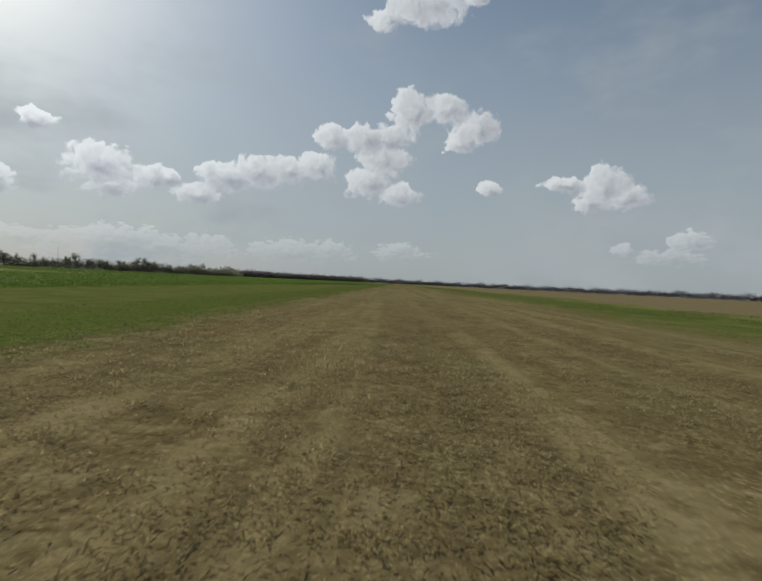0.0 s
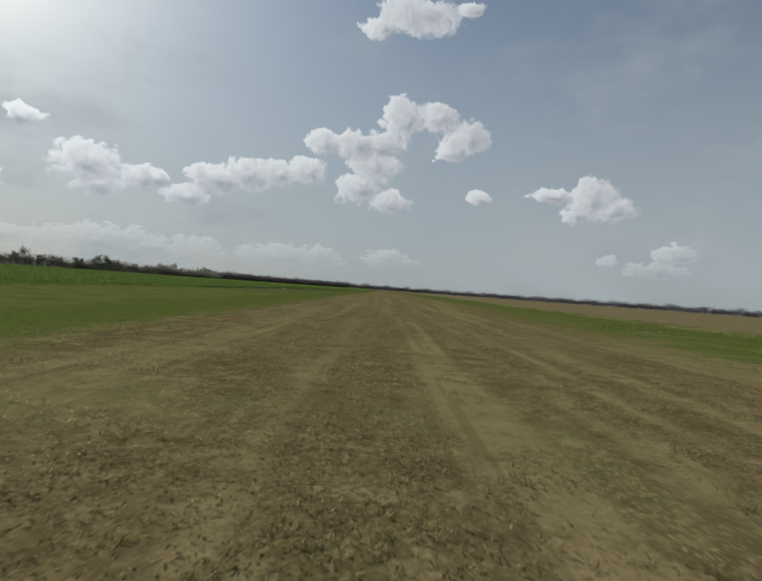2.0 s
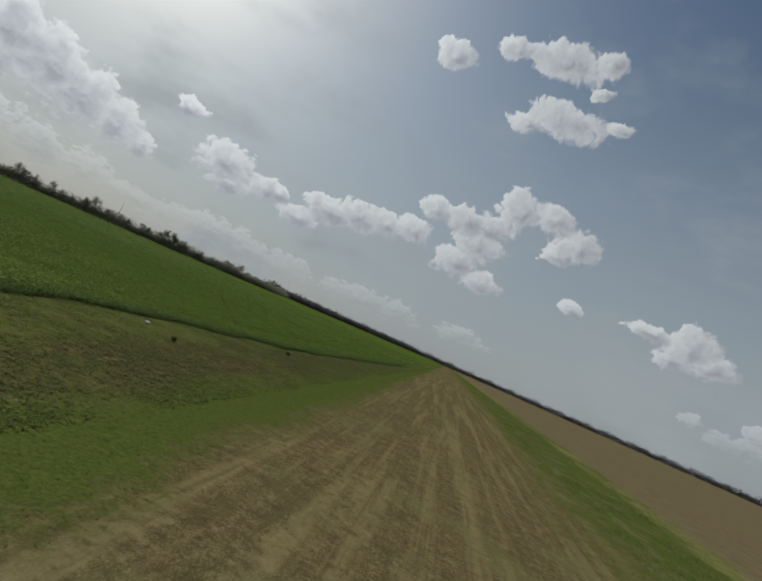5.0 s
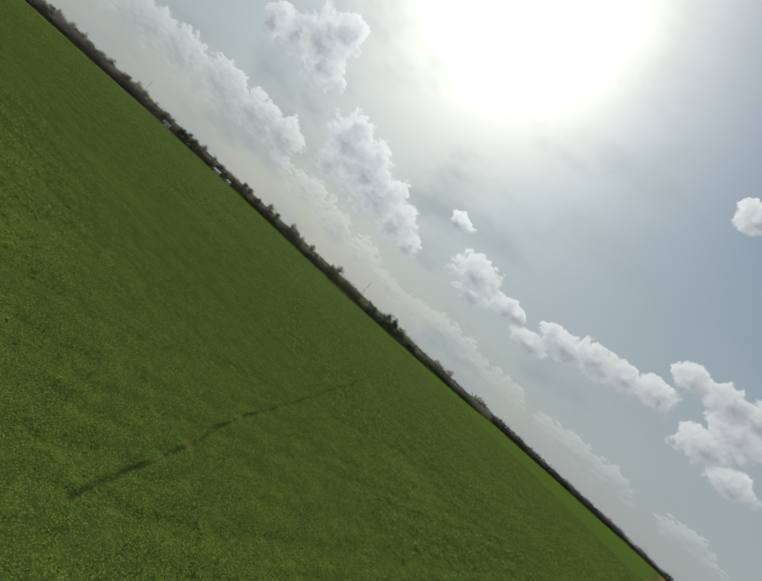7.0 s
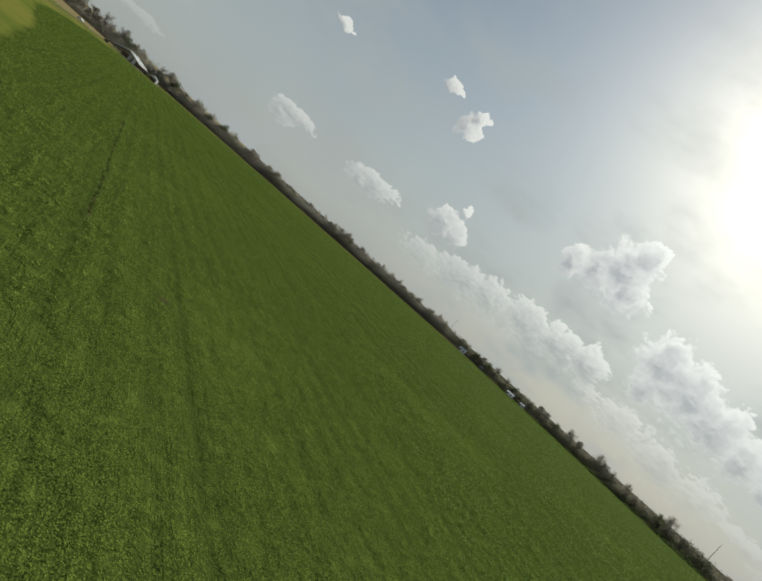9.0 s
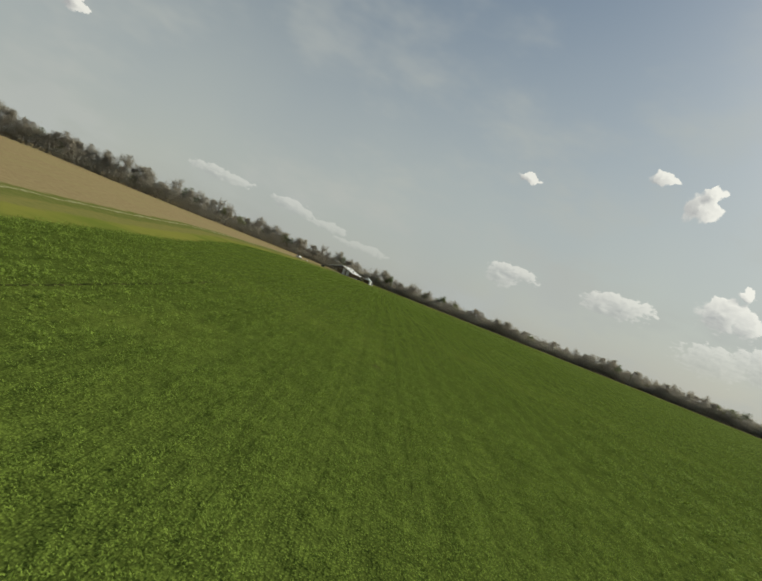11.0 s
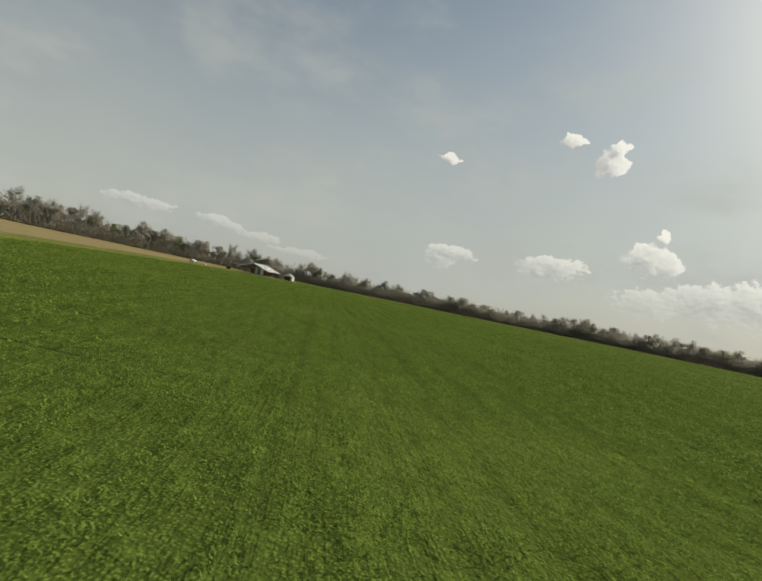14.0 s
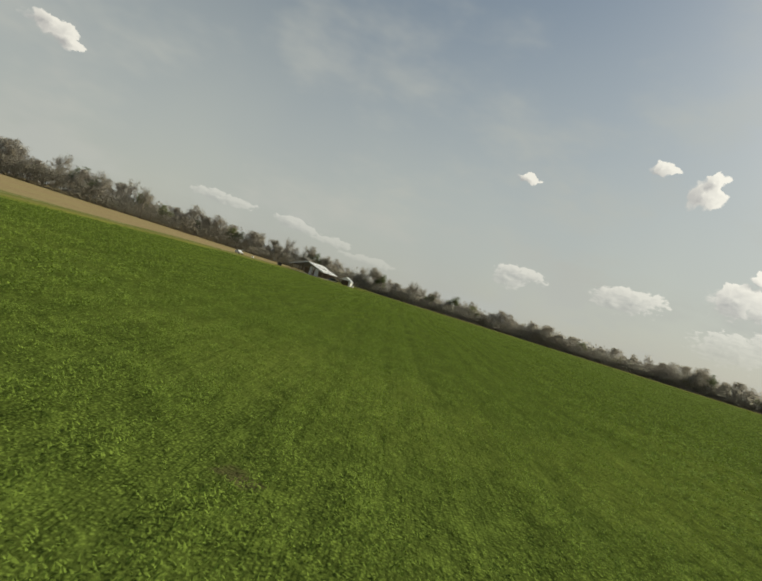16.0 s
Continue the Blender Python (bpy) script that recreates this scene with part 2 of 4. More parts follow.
# trodden lines through the crop
TRACKS = [((-24.0, 146.5), (-31.0, 157.0)), ((-31.0, 157.0), (-56.0, 200.0)), ((-143.3, 133.0), (-145.5, 141.0)),
          ((-150.0, 127.0), (-154.2, 141.5)), ((-173.2, 124.0), (-171.5, 134.0)), ((-69.0, 151.7), (-118.0, 130.2))]

# thin spots where soil and dead stems show: x, y, radius
BARE_SPOTS = [(-176.2, 131.4, 0.5), (-167.6, 137.0, 0.6), (-67.2, 157.8, 0.55), (-110.5, 151.5, 0.5)]

# southern edge of the crop, where the bare parcel begins: bends at these x, with the slope up to the next
BENDS = [(-80.0, 134.0, 0.57), (-140.0, None, 0.68), (-190.0, None, 0.50), (-225.0, None, 0.32), (-290.0, None, 0.15)]


def border(x):
    y = BENDS[0][1] + BENDS[0][2] * (x - BENDS[0][0])
    for (_, _, before), (at, _, after) in zip(BENDS[:-1], BENDS[1:]):
        y = y + (after - before) * np.minimum(0.0, x - at)
    return y


YARD = (-356.0, 20.0, 22.0)       # trodden dry grass round the shed: x, y, radius


def crop_edge(y):
    return CROP_L + 0.22 * (np.clip(y, 127.0, 150.0) - 127.0) + 0.055 * (np.clip(y, 150.0, 215.0) - 150.0)


def ground_material():
    m, n = material("ground")
    at = n.tree.nodes.new("ShaderNodeNewGeometry").outputs["Position"]
    x, y, _ = n.split(at)
    wob = n.math("SUBTRACT", n.noise(at, 0.16, 4.0, 0.6), 0.5)
    wob_fine = n.math("SUBTRACT", n.noise(at, 1.3, 4.0, 0.65), 0.5)
    edge = n.math("ADD", n.math("MULTIPLY", wob, 3.4), n.math("MULTIPLY", wob_fine, 3.0))
    xs = n.math("ADD", x, n.math("MULTIPLY", y, LEAN))
    xe = n.math("ADD", xs, edge)
    along_strip = n.combine(xs, y, 0.0)
    broad = n.noise(at, 0.045, 4.0, 0.6)
    mid = n.noise(at, 0.7, 5.0, 0.65)
    fine = n.noise(at, 9.0, 4.0, 0.7)
    # straw strip: bleached straw over brown soil, streaked along its length by wheels
    long = n.noise(n.vec("MULTIPLY", along_strip, (1.0, 0.03, 1.0)), 1.1, 4.0, 0.6)
    narrow = n.noise(n.vec("MULTIPLY", along_strip, (1.0, 0.04, 1.0)), 3.2, 3.0, 0.6)
    chaff = n.noise(n.vec("MULTIPLY", at, (1.0, 0.6, 1.0)), 26.0, 4.0, 0.75)
    straw = n.mix(n.step(fine, 0.32, 0.68), (0.106, 0.077, 0.034), (0.196, 0.148, 0.067))
    straw = n.mix(n.step(chaff, 0.5, 0.68, 0.0, 0.8), straw, (0.345, 0.265, 0.126))
    straw = n.mix(n.step(mid, 0.46, 0.7, 0.0, 0.7), straw, (0.112, 0.08, 0.035))
    straw = n.mix(n.step(long, 0.46, 0.62, 0.0, 0.6), straw, (0.29, 0.225, 0.105))
    straw = n.mix(n.step(n.noise(at, 0.5, 4.0, 0.6), 0.5, 0.66, 0.0, 0.5), straw, n.mix(n.step(chaff, 0.45, 0.6), (0.105, 0.088, 0.035), (0.22, 0.185, 0.084)))
    mottle = n.noise(at, 2.3, 5.0, 0.7)
    straw = n.mix(n.step(mottle, 0.52, 0.66, 0.0, 0.6), straw, (0.085, 0.064, 0.028))
    straw = n.mix(n.step(mottle, 0.46, 0.34, 0.0, 0.5), straw, (0.31, 0.245, 0.125))
    straw = n.mix(n.step(n.noise(at, 0.21, 3.0), 0.52, 0.66, 0.0, 0.35), straw, (0.20, 0.185, 0.075))
    straw = n.mix(n.step(narrow, 0.54, 0.68, 0.0, 0.5), straw, (0.115, 0.088, 0.040))
    # mown grass
    grass = n.mix(n.step(fine, 0.3, 0.72), (0.080, 0.098, 0.020), (0.130, 0.150, 0.034))
    grass = n.mix(n.step(mid, 0.55, 0.8, 0.0, 0.5), grass, (0.115, 0.105, 0.035))
    # rough ground: dead grass, brown weeds
    blotch = n.noise(n.vec("MULTIPLY", at, (1.0, 0.45, 1.0)), 0.28, 4.0, 0.6, 0.6)
    rough = n.mix(n.step(mid, 0.35, 0.65), (0.105, 0.120, 0.028), (0.160, 0.160, 0.046))
    inner = n.math("ADD", xs, n.math("MULTIPLY", wob, 5.0))
    band = n.math("MULTIPLY", n.step(inner, -14.5, -12.5), n.step(inner, -7.8, -9.6))
    brown = n.mix(n.step(n.noise(at, 1.8, 4.0, 0.7), 0.4, 0.62), (0.070, 0.055, 0.026), (0.165, 0.120, 0.056))
    wild = n.step(n.math("ADD", y, n.math("MULTIPLY", wob, 30.0)), 88.0, 112.0, 0.12, 1.0)
    band = n.math("MULTIPLY", band, wild)
    rough = n.mix(n.math("MULTIPLY", band, n.step(blotch, 0.36, 0.52, 0.15, 0.9)), rough, brown)
    rough = n.mix(n.math("MULTIPLY", wild, n.step(blotch, 0.56, 0.66, 0.0, 0.75)), rough, brown)
    rough = n.mix(n.math("MULTIPLY", wild, n.step(n.noise(at, 0.9, 4.0, 0.65), 0.62, 0.70, 0.0, 0.8)), rough, (0.27, 0.215, 0.115))
    rough = n.mix(n.step(fine, 0.4, 0.75, 0.0, 0.5), rough, (0.050, 0.060, 0.016))
    # crop: rows and tramlines; shade between leaves, clumps and rows is painted in
    across = n.vec("DOT_PRODUCT", at, tuple(row_across))
    first = n.math("MULTIPLY", n.math("SUBTRACT", n.math("MINIMUM", n.math("MAXIMUM", y, 127.0), 150.0), 127.0), 0.22)
    second = n.math("MULTIPLY", n.math("SUBTRACT", n.math("MINIMUM", n.math("MAXIMUM", y, 150.0), 215.0), 150.0), 0.055)
    shift = n.math("ADD", first, second)
    inward = n.math("SUBTRACT", n.math("SUBTRACT", xs, shift), CROP_L)
    head = n.step(inward, -HEADLAND - 0.3, -HEADLAND + 0.3)
    main_lane = n.math("SUBTRACT", across, TRAM_AT - TRAM / 2)
    head_lane = n.math("ADD", inward, 4.4 + TRAM / 2)
    cross = n.math("ADD", n.math("MULTIPLY", head_lane, head), n.math("MULTIPLY", main_lane, n.math("SUBTRACT", 1.0, head)))
    lane = n.math("ABSOLUTE", n.math("SUBTRACT", n.math("FLOORED_MODULO", n.math("ADD", cross, n.math("MULTIPLY", wob, 0.5)), TRAM), TRAM / 2))
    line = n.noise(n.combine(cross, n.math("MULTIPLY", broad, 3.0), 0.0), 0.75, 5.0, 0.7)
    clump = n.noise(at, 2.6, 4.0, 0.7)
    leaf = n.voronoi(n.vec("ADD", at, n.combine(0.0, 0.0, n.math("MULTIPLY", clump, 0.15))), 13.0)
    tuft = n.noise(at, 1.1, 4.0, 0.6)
    # dark tones stand for shaded gaps under the leaves and along the lanes
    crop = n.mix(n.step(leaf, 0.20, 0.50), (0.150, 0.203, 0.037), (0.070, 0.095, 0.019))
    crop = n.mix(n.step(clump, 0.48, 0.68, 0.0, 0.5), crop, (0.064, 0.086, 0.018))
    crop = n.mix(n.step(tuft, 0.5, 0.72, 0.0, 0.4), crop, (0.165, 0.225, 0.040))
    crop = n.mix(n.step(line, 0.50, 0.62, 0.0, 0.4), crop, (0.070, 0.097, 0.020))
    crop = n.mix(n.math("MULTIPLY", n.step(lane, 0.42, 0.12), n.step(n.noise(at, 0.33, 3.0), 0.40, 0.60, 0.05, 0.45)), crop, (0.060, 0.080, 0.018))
    crop = n.mix(n.step(broad, 0.52, 0.7, 0.0, 0.3), crop, (0.17, 0.205, 0.04))
    crop = n.mix(n.step(y, 425.0, 440.0), crop, n.mix(n.step(mid, 0.3, 0.7), (0.085, 0.122, 0.022), (0.12, 0.168, 0.03)))
    # bare parcel and far field
    tilled = n.mix(n.step(mid, 0.3, 0.75), (0.175, 0.13, 0.07), (0.24, 0.18, 0.10))
    tilled = n.mix(n.step(broad, 0.4, 0.65, 0.0, 0.5), tilled, (0.19, 0.165, 0.075))
    bare = n.mix(n.step(mid, 0.3, 0.75), (0.255, 0.19, 0.098), (0.345, 0.27, 0.145))
    bare = n.mix(n.step(broad, 0.4, 0.65, 0.0, 0.5), bare, (0.30, 0.25, 0.12))
    dry = n.mix(n.step(mid, 0.3, 0.7), (0.21, 0.19, 0.055), (0.30, 0.25, 0.10))
    # lay the zones side by side
    xc = n.math("SUBTRACT", n.math("ADD", xs, n.math("MULTIPLY", edge, 0.45)), shift)
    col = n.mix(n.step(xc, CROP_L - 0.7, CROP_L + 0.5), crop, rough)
    col = n.mix(n.step(xe, VERGE_L - 1.8, VERGE_L + 1.2), col, grass)
    col = n.mix(n.step(xe, STRIP_L - 1.0, STRIP_L + 1.0), col, straw)
    xr = n.math("ADD", xe, n.math("ADD", n.math("MULTIPLY", wob, 5.0), n.math("MULTIPLY", wob_fine, 4.0)))
    band_grass = n.mix(n.step(n.noise(at, 0.35, 4.0, 0.65), 0.46, 0.66, 0.0, 0.7), grass, n.mix(n.step(chaff, 0.4, 0.6), (0.15, 0.135, 0.05), (0.21, 0.18, 0.08)))
    col = n.mix(n.step(xr, STRIP_R - 2.2, STRIP_R + 3.0), col, band_grass)
    pale = n.math("MULTIPLY", n.step(xe, BAND_R - 5.5, BAND_R - 4.0), n.step(broad, 0.3, 0.6, 0.3, 0.9))
    col = n.mix(pale, col, n.mix(n.step(mid, 0.4, 0.6), (0.20, 0.20, 0.06), (0.26, 0.23, 0.08)))
    col = n.mix(n.step(xe, BAND_R - 3.0, BAND_R + 0.5), col, tilled)
    chaff_line = n.math("MULTIPLY", n.step(n.math("ABSOLUTE", n.math("SUBTRACT", xe, 13.5)), 1.6, 0.5), n.step(n.noise(n.vec("MULTIPLY", along_strip, (1.0, 0.25, 0.0)), 0.8, 4.0, 0.7), 0.52, 0.62, 0.0, 0.4))
    col = n.mix(chaff_line, col, (0.22, 0.205, 0.10))
    edge_y = n.math("ADD", n.math("MULTIPLY", n.math("SUBTRACT", x, BENDS[0][0]), BENDS[0][2]), BENDS[0][1])
    for (_, _, before), (bend, _, after) in zip(BENDS[:-1], BENDS[1:]):
        edge_y = n.math("ADD", edge_y, n.math("MULTIPLY", n.math("MINIMUM", n.math("SUBTRACT", x, bend), 0.0), after - before))
    foot = n.math("MULTIPLY", n.math("MINIMUM", n.math("MAXIMUM", y, 0.0), 94.0), -0.28)
    foot = n.math("ADD", foot, n.math("MULTIPLY", n.math("SUBTRACT", n.math("MINIMUM", n.math("MAXIMUM", y, 94.0), 202.0), 94.0), -0.16))
    foot = n.math("SUBTRACT", n.math("ADD", x, n.math("MULTIPLY", wob, 4.0)), foot)
    col = n.mix(n.step(foot, -376.0, -379.0), col, n.mix(0.45, dry, grass))
    col = n.mix(n.step(foot, -401.0, -404.0), col, n.mix(n.step(mid, 0.35, 0.65), (0.085, 0.075, 0.052), (0.125, 0.108, 0.075)))
    for (x0, y0), (x1, y1) in TRACKS:
        way = Vector((x1 - x0, y1 - y0, 0.0))
        side = Vector((-way.y, way.x, 0.0)).normalized()
        here = n.vec("SUBTRACT", at, (x0, y0, 0.0))
        off = n.math("ADD", n.vec("DOT_PRODUCT", here, tuple(side)), n.math("MULTIPLY", wob, 1.2))
        along_it = n.math("DIVIDE", n.vec("DOT_PRODUCT", here, tuple(way.normalized())), way.length)
        inside = n.math("MULTIPLY", n.step(n.math("ABSOLUTE", off), 0.17, 0.05), n.math("MULTIPLY", n.step(along_it, -0.02, 0.03), n.step(along_it, 1.02, 0.97)))
        col = n.mix(n.math("MULTIPLY", inside, n.step(mid, 0.3, 0.55, 0.35, 1.0)), col, n.mix(n.step(tuft, 0.5, 0.66), (0.040, 0.050, 0.014), (0.13, 0.115, 0.045)))
    south = n.math("SUBTRACT", y, edge_y)
    south = n.math("ADD", south, n.math("MULTIPLY", wob, 5.0))
    west = n.step(x, -62.0, -68.0)
    olive = n.mix(n.step(mid, 0.3, 0.7), (0.118, 0.140, 0.034), (0.175, 0.175, 0.054))
    col = n.mix(n.math("MULTIPLY", n.step(south, 1.5, -0.5), west), col, n.mix(n.step(broad, 0.35, 0.6, 0.2, 0.9), (0.125, 0.165, 0.030), (0.23, 0.225, 0.050)))
    col = n.mix(n.math("MULTIPLY", n.step(south, -4.5, -6.5), west), col, n.mix(n.step(mid, 0.35, 0.65), dry, olive))
    col = n.mix(n.math("MULTIPLY", n.step(south, -10.0, -11.5), west), col, olive)
    col = n.mix(n.math("MULTIPLY", n.step(south, -15.4, -15.8), west), col, n.mix(n.step(mid, 0.4, 0.6), (0.38, 0.355, 0.21), olive))
    col = n.mix(n.math("MULTIPLY", n.step(south, -16.8, -17.2), west), col, olive)
    col = n.mix(n.math("MULTIPLY", n.step(south, -18.5, -20.5), west), col, bare)
    yard = n.vec("LENGTH", n.vec("MULTIPLY", n.vec("SUBTRACT", at, (YARD[0], YARD[1], 0.0)), (1.0, 1.0, 0.0)))
    col = n.mix(n.step(n.math("ADD", yard, n.math("MULTIPLY", wob, 6.0)), YARD[2] + 1.0, YARD[2] - 2.0, 0.0, 0.8), col, n.mix(0.5, dry, grass))
    for sx, sy, size in BARE_SPOTS:
        near_it = n.vec("LENGTH", n.vec("MULTIPLY", n.vec("SUBTRACT", at, (sx, sy, 0.0)), (1.0, 1.0, 0.0)))
        near_it = n.math("ADD", near_it, n.math("MULTIPLY", wob_fine, 1.6))
        col = n.mix(n.step(near_it, size, size * 0.3, 0.0, 0.8), col, n.mix(n.step(fine, 0.4, 0.65), (0.066, 0.058, 0.026), (0.115, 0.098, 0.045)))
    on_strip = n.math("MULTIPLY", n.step(xe, STRIP_L - 1.0, STRIP_L + 1.0), n.step(xe, STRIP_R + 1.4, STRIP_R - 0.8))
    height = n.math("ADD", n.math("MULTIPLY", fine, 0.5), n.math("ADD", mid, clump))
    in_crop = n.math("MULTIPLY", n.step(xc, CROP_L + 1.0, CROP_L - 1.5), n.step(south, -0.5, 1.5))
    canopy = n.math("SUBTRACT", n.math("ADD", n.math("MULTIPLY", tuft, 4.5), n.math("MULTIPLY", line, -4.0)), n.math("MULTIPLY", leaf, 0.4))
    height = n.math("ADD", height, n.math("MULTIPLY", canopy, in_crop))
    height = n.math("MULTIPLY", height, n.math("SUBTRACT", 1.0, n.math("MULTIPLY", on_strip, 0.85)))
    finish(n, col, 1.0, height, 0.6, 0.08, spec=0.0)
    return m


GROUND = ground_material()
STRAW = leafy("dry straw", (0.46, 0.375, 0.20), (0.30, 0.24, 0.115), (0.33, 0.275, 0.130), 0.6, 0.85)
GRASS = leafy("short grass", (0.17, 0.195, 0.05), (0.13, 0.155, 0.036), (0.20, 0.185, 0.068), 0.5, 0.85)
WEED = leafy("rough weeds", (0.225, 0.265, 0.072), (0.170, 0.195, 0.058), (0.25, 0.235, 0.085), 0.5, 0.9)
# third tone darkens patches of leaves, standing for shade in the canopy's hollows
CROP = leafy("crop leaves", (0.226, 0.308, 0.054), (0.198, 0.270, 0.048), (0.135, 0.188, 0.034), 0.22, 0.9, 0.85, 0.05)
DEAD = leafy("dead stems", (0.31, 0.25, 0.14), (0.22, 0.17, 0.09), (0.26, 0.21, 0.11), 0.4, 0.9)
FRINGE = leafy("fringe leaves", (0.170, 0.235, 0.070), (0.120, 0.165, 0.050), (0.17, 0.225, 0.072), 0.45, 0.9)
BARK = spotted("grey bark", (0.22, 0.19, 0.16), (0.33, 0.285, 0.245), 0.8, 0.9, 0.5)
TWIG = leafy("bare twigs", (0.43, 0.395, 0.33), (0.37, 0.34, 0.285), (0.43, 0.39, 0.325), 0.72, 0.9)
BUD = leafy("budding leaves", (0.25, 0.28, 0.13), (0.29, 0.29, 0.15), (0.22, 0.24, 0.12), 0.5, 0.8)
EVER = leafy("evergreen leaves", (0.17, 0.20, 0.10), (0.20, 0.22, 0.115), (0.18, 0.19, 0.11), 0.45, 0.7)
BRUSH = leafy("brushwood", (0.44, 0.41, 0.34), (0.38, 0.355, 0.29), (0.44, 0.405, 0.335), 0.75, 0.9)
SHADY = leafy("shady brushwood", (0.45, 0.42, 0.35), (0.38, 0.355, 0.29), (0.45, 0.415, 0.345), 0.75, 0.9)
DARK_LEAF = leafy("dark weed leaves", (0.14, 0.165, 0.06), (0.10, 0.12, 0.046), (0.13, 0.15, 0.06), 0.5, 0.8)
SCRAP = spotted("white plastic scrap", (0.70, 0.70, 0.68), (0.82, 0.82, 0.80), 3.0, 0.5, 0.2)
HEDGEROW = leafy("hedge brushwood", (0.26, 0.245, 0.175), (0.21, 0.20, 0.14), (0.27, 0.25, 0.185), 0.55, 0.9)
DISTANT = leafy("distant leafless wood", (0.165, 0.138, 0.135), (0.13, 0.108, 0.108), (0.165, 0.14, 0.13), 0.4, 0.9)

# ---------------------------------------------------------------- mesh helpers


def part(name, bm, mat, parent=None, label="", smooth=False):
    """A bmesh as one mesh object, under a thing if one is given."""
    me = bpy.data.meshes.new(name)
    bm.to_mesh(me)
    bm.free()
    me.materials.append(mat)
    if smooth:
        me.shade_smooth()
    ob = new(name, me)
    ob.parent = parent
    if label:
        ob["label"] = label
    return ob


def sheet(name, verts, faces_per, mat):
    """A mesh from an array of corner points, each run of faces_per points one face."""
    verts = np.ascontiguousarray(verts, dtype=np.float32).reshape(-1, 3)
    count = len(verts) // faces_per
    me = bpy.data.meshes.new(name)
    me.vertices.add(len(verts))
    me.vertices.foreach_set("co", verts.ravel())
    me.loops.add(len(verts))
    me.loops.foreach_set("vertex_index", np.arange(len(verts), dtype=np.int32))
    me.polygons.add(count)
    me.polygons.foreach_set("loop_start", np.arange(0, len(verts), faces_per, dtype=np.int32))
    me.update(calc_edges=True)
    me.materials.append(mat)
    return me


def box(bm, x0, x1, y0, y1, z0, z1, bevel=0.0):
    geo = bmesh.ops.create_cube(bm, size=1.0)["verts"]
    bmesh.ops.scale(bm, verts=geo, vec=(x1 - x0, y1 - y0, z1 - z0))
    bmesh.ops.translate(bm, verts=geo, vec=((x0 + x1) / 2, (y0 + y1) / 2, (z0 + z1) / 2))
    if bevel:
        edges = list({e for v in geo for e in v.link_edges})
        bmesh.ops.bevel(bm, geom=edges, offset=bevel, segments=2, affect="EDGES", profile=0.5)
    return bm


def boxed(*sizes, bevel=0.0):
    return box(bmesh.new(), *sizes, bevel=bevel)


def prism(points, depth, axis="y"):
    """A closed outline, pushed depth along an axis."""
    bm = bmesh.new()
    if axis == "y":
        vs = [bm.verts.new((a, 0.0, b)) for a, b in points]
        push = (0.0, depth, 0.0)
    else:
        vs = [bm.verts.new((0.0, a, b)) for a, b in points]
        push = (depth, 0.0, 0.0)
    f = bm.faces.new(vs)
    ext = bmesh.ops.extrude_face_region(bm, geom=[f])["geom"]
    bmesh.ops.translate(bm, verts=[v for v in ext if isinstance(v, bmesh.types.BMVert)], vec=push)
    bmesh.ops.recalc_face_normals(bm, faces=bm.faces)
    return bm


def tube(bm, a, b, r0, r1, sides=6):
    a, b = Vector(a), Vector(b)
    geo = bmesh.ops.create_cone(bm, cap_ends=True, segments=sides, radius1=r0, radius2=r1, depth=(b - a).length)["verts"]
    m = Matrix.Translation((a + b) / 2) @ (b - a).to_track_quat("Z", "Y").to_matrix().to_4x4()
    bmesh.ops.transform(bm, matrix=m, verts=geo)
    return bm


def thing(name, x, y, turn, label, category, group="", z=0.0):
    ob = new(name)
    ob.matrix_world = pose(x, y, z, 0, 0, turn)
    return tagged(ob, label, category, group)


# ---------------------------------------------------------------- the land
def land_height(x, y):
    """Low swells, and the crop standing a little above the verge."""
    swell = 0.06 * np.sin(x * 0.11 + 1.3) * np.sin(y * 0.07)
    return swell + 0.024 * np.clip(border(x) - 18.0 - y, 0.0, 150.0) * np.clip((-130.0 - x) / 70.0, 0.0, 1.0)


def build_ground():
    xs = np.concatenate([[-4600, -2500, -1400, -900], np.linspace(-600, 60, 111), [120, 250, 500, 900, 1500, 2600, 4600]])
    ys = np.concatenate([[-4600, -2200, -1000, -500, -250], np.linspace(-120, 420, 91), [520, 700, 1000, 1600, 2600, 4600]])
    gx, gy = np.meshgrid(xs, ys)
    gz = land_height(gx, gy) * (np.abs(gx) < 700) * (np.abs(gy) < 600) - 0.06
    nx, ny = len(xs), len(ys)
    verts = np.stack([gx, gy, gz], -1).reshape(-1, 3)
    faces = [(j * nx + i, j * nx + i + 1, (j + 1) * nx + i + 1, (j + 1) * nx + i) for j in range(ny - 1) for i in range(nx - 1)]
    me = bpy.data.meshes.new("ground")
    me.from_pydata(verts.tolist(), [], faces)
    me.materials.append(GROUND)
    me.shade_smooth()
    tagged(new("ground", me), "flat farmland with a mown straw strip, grass verges and crop fields", "ground", kind="structure")


build_ground()
rng = np.random.default_rng(7)
PATH = np.array([(r[1], r[2]) for r in ROWS])
PATH = np.vstack([PATH, PATH[-1] + np.outer(np.arange(1, 8), PATH[-1] - PATH[-2])])


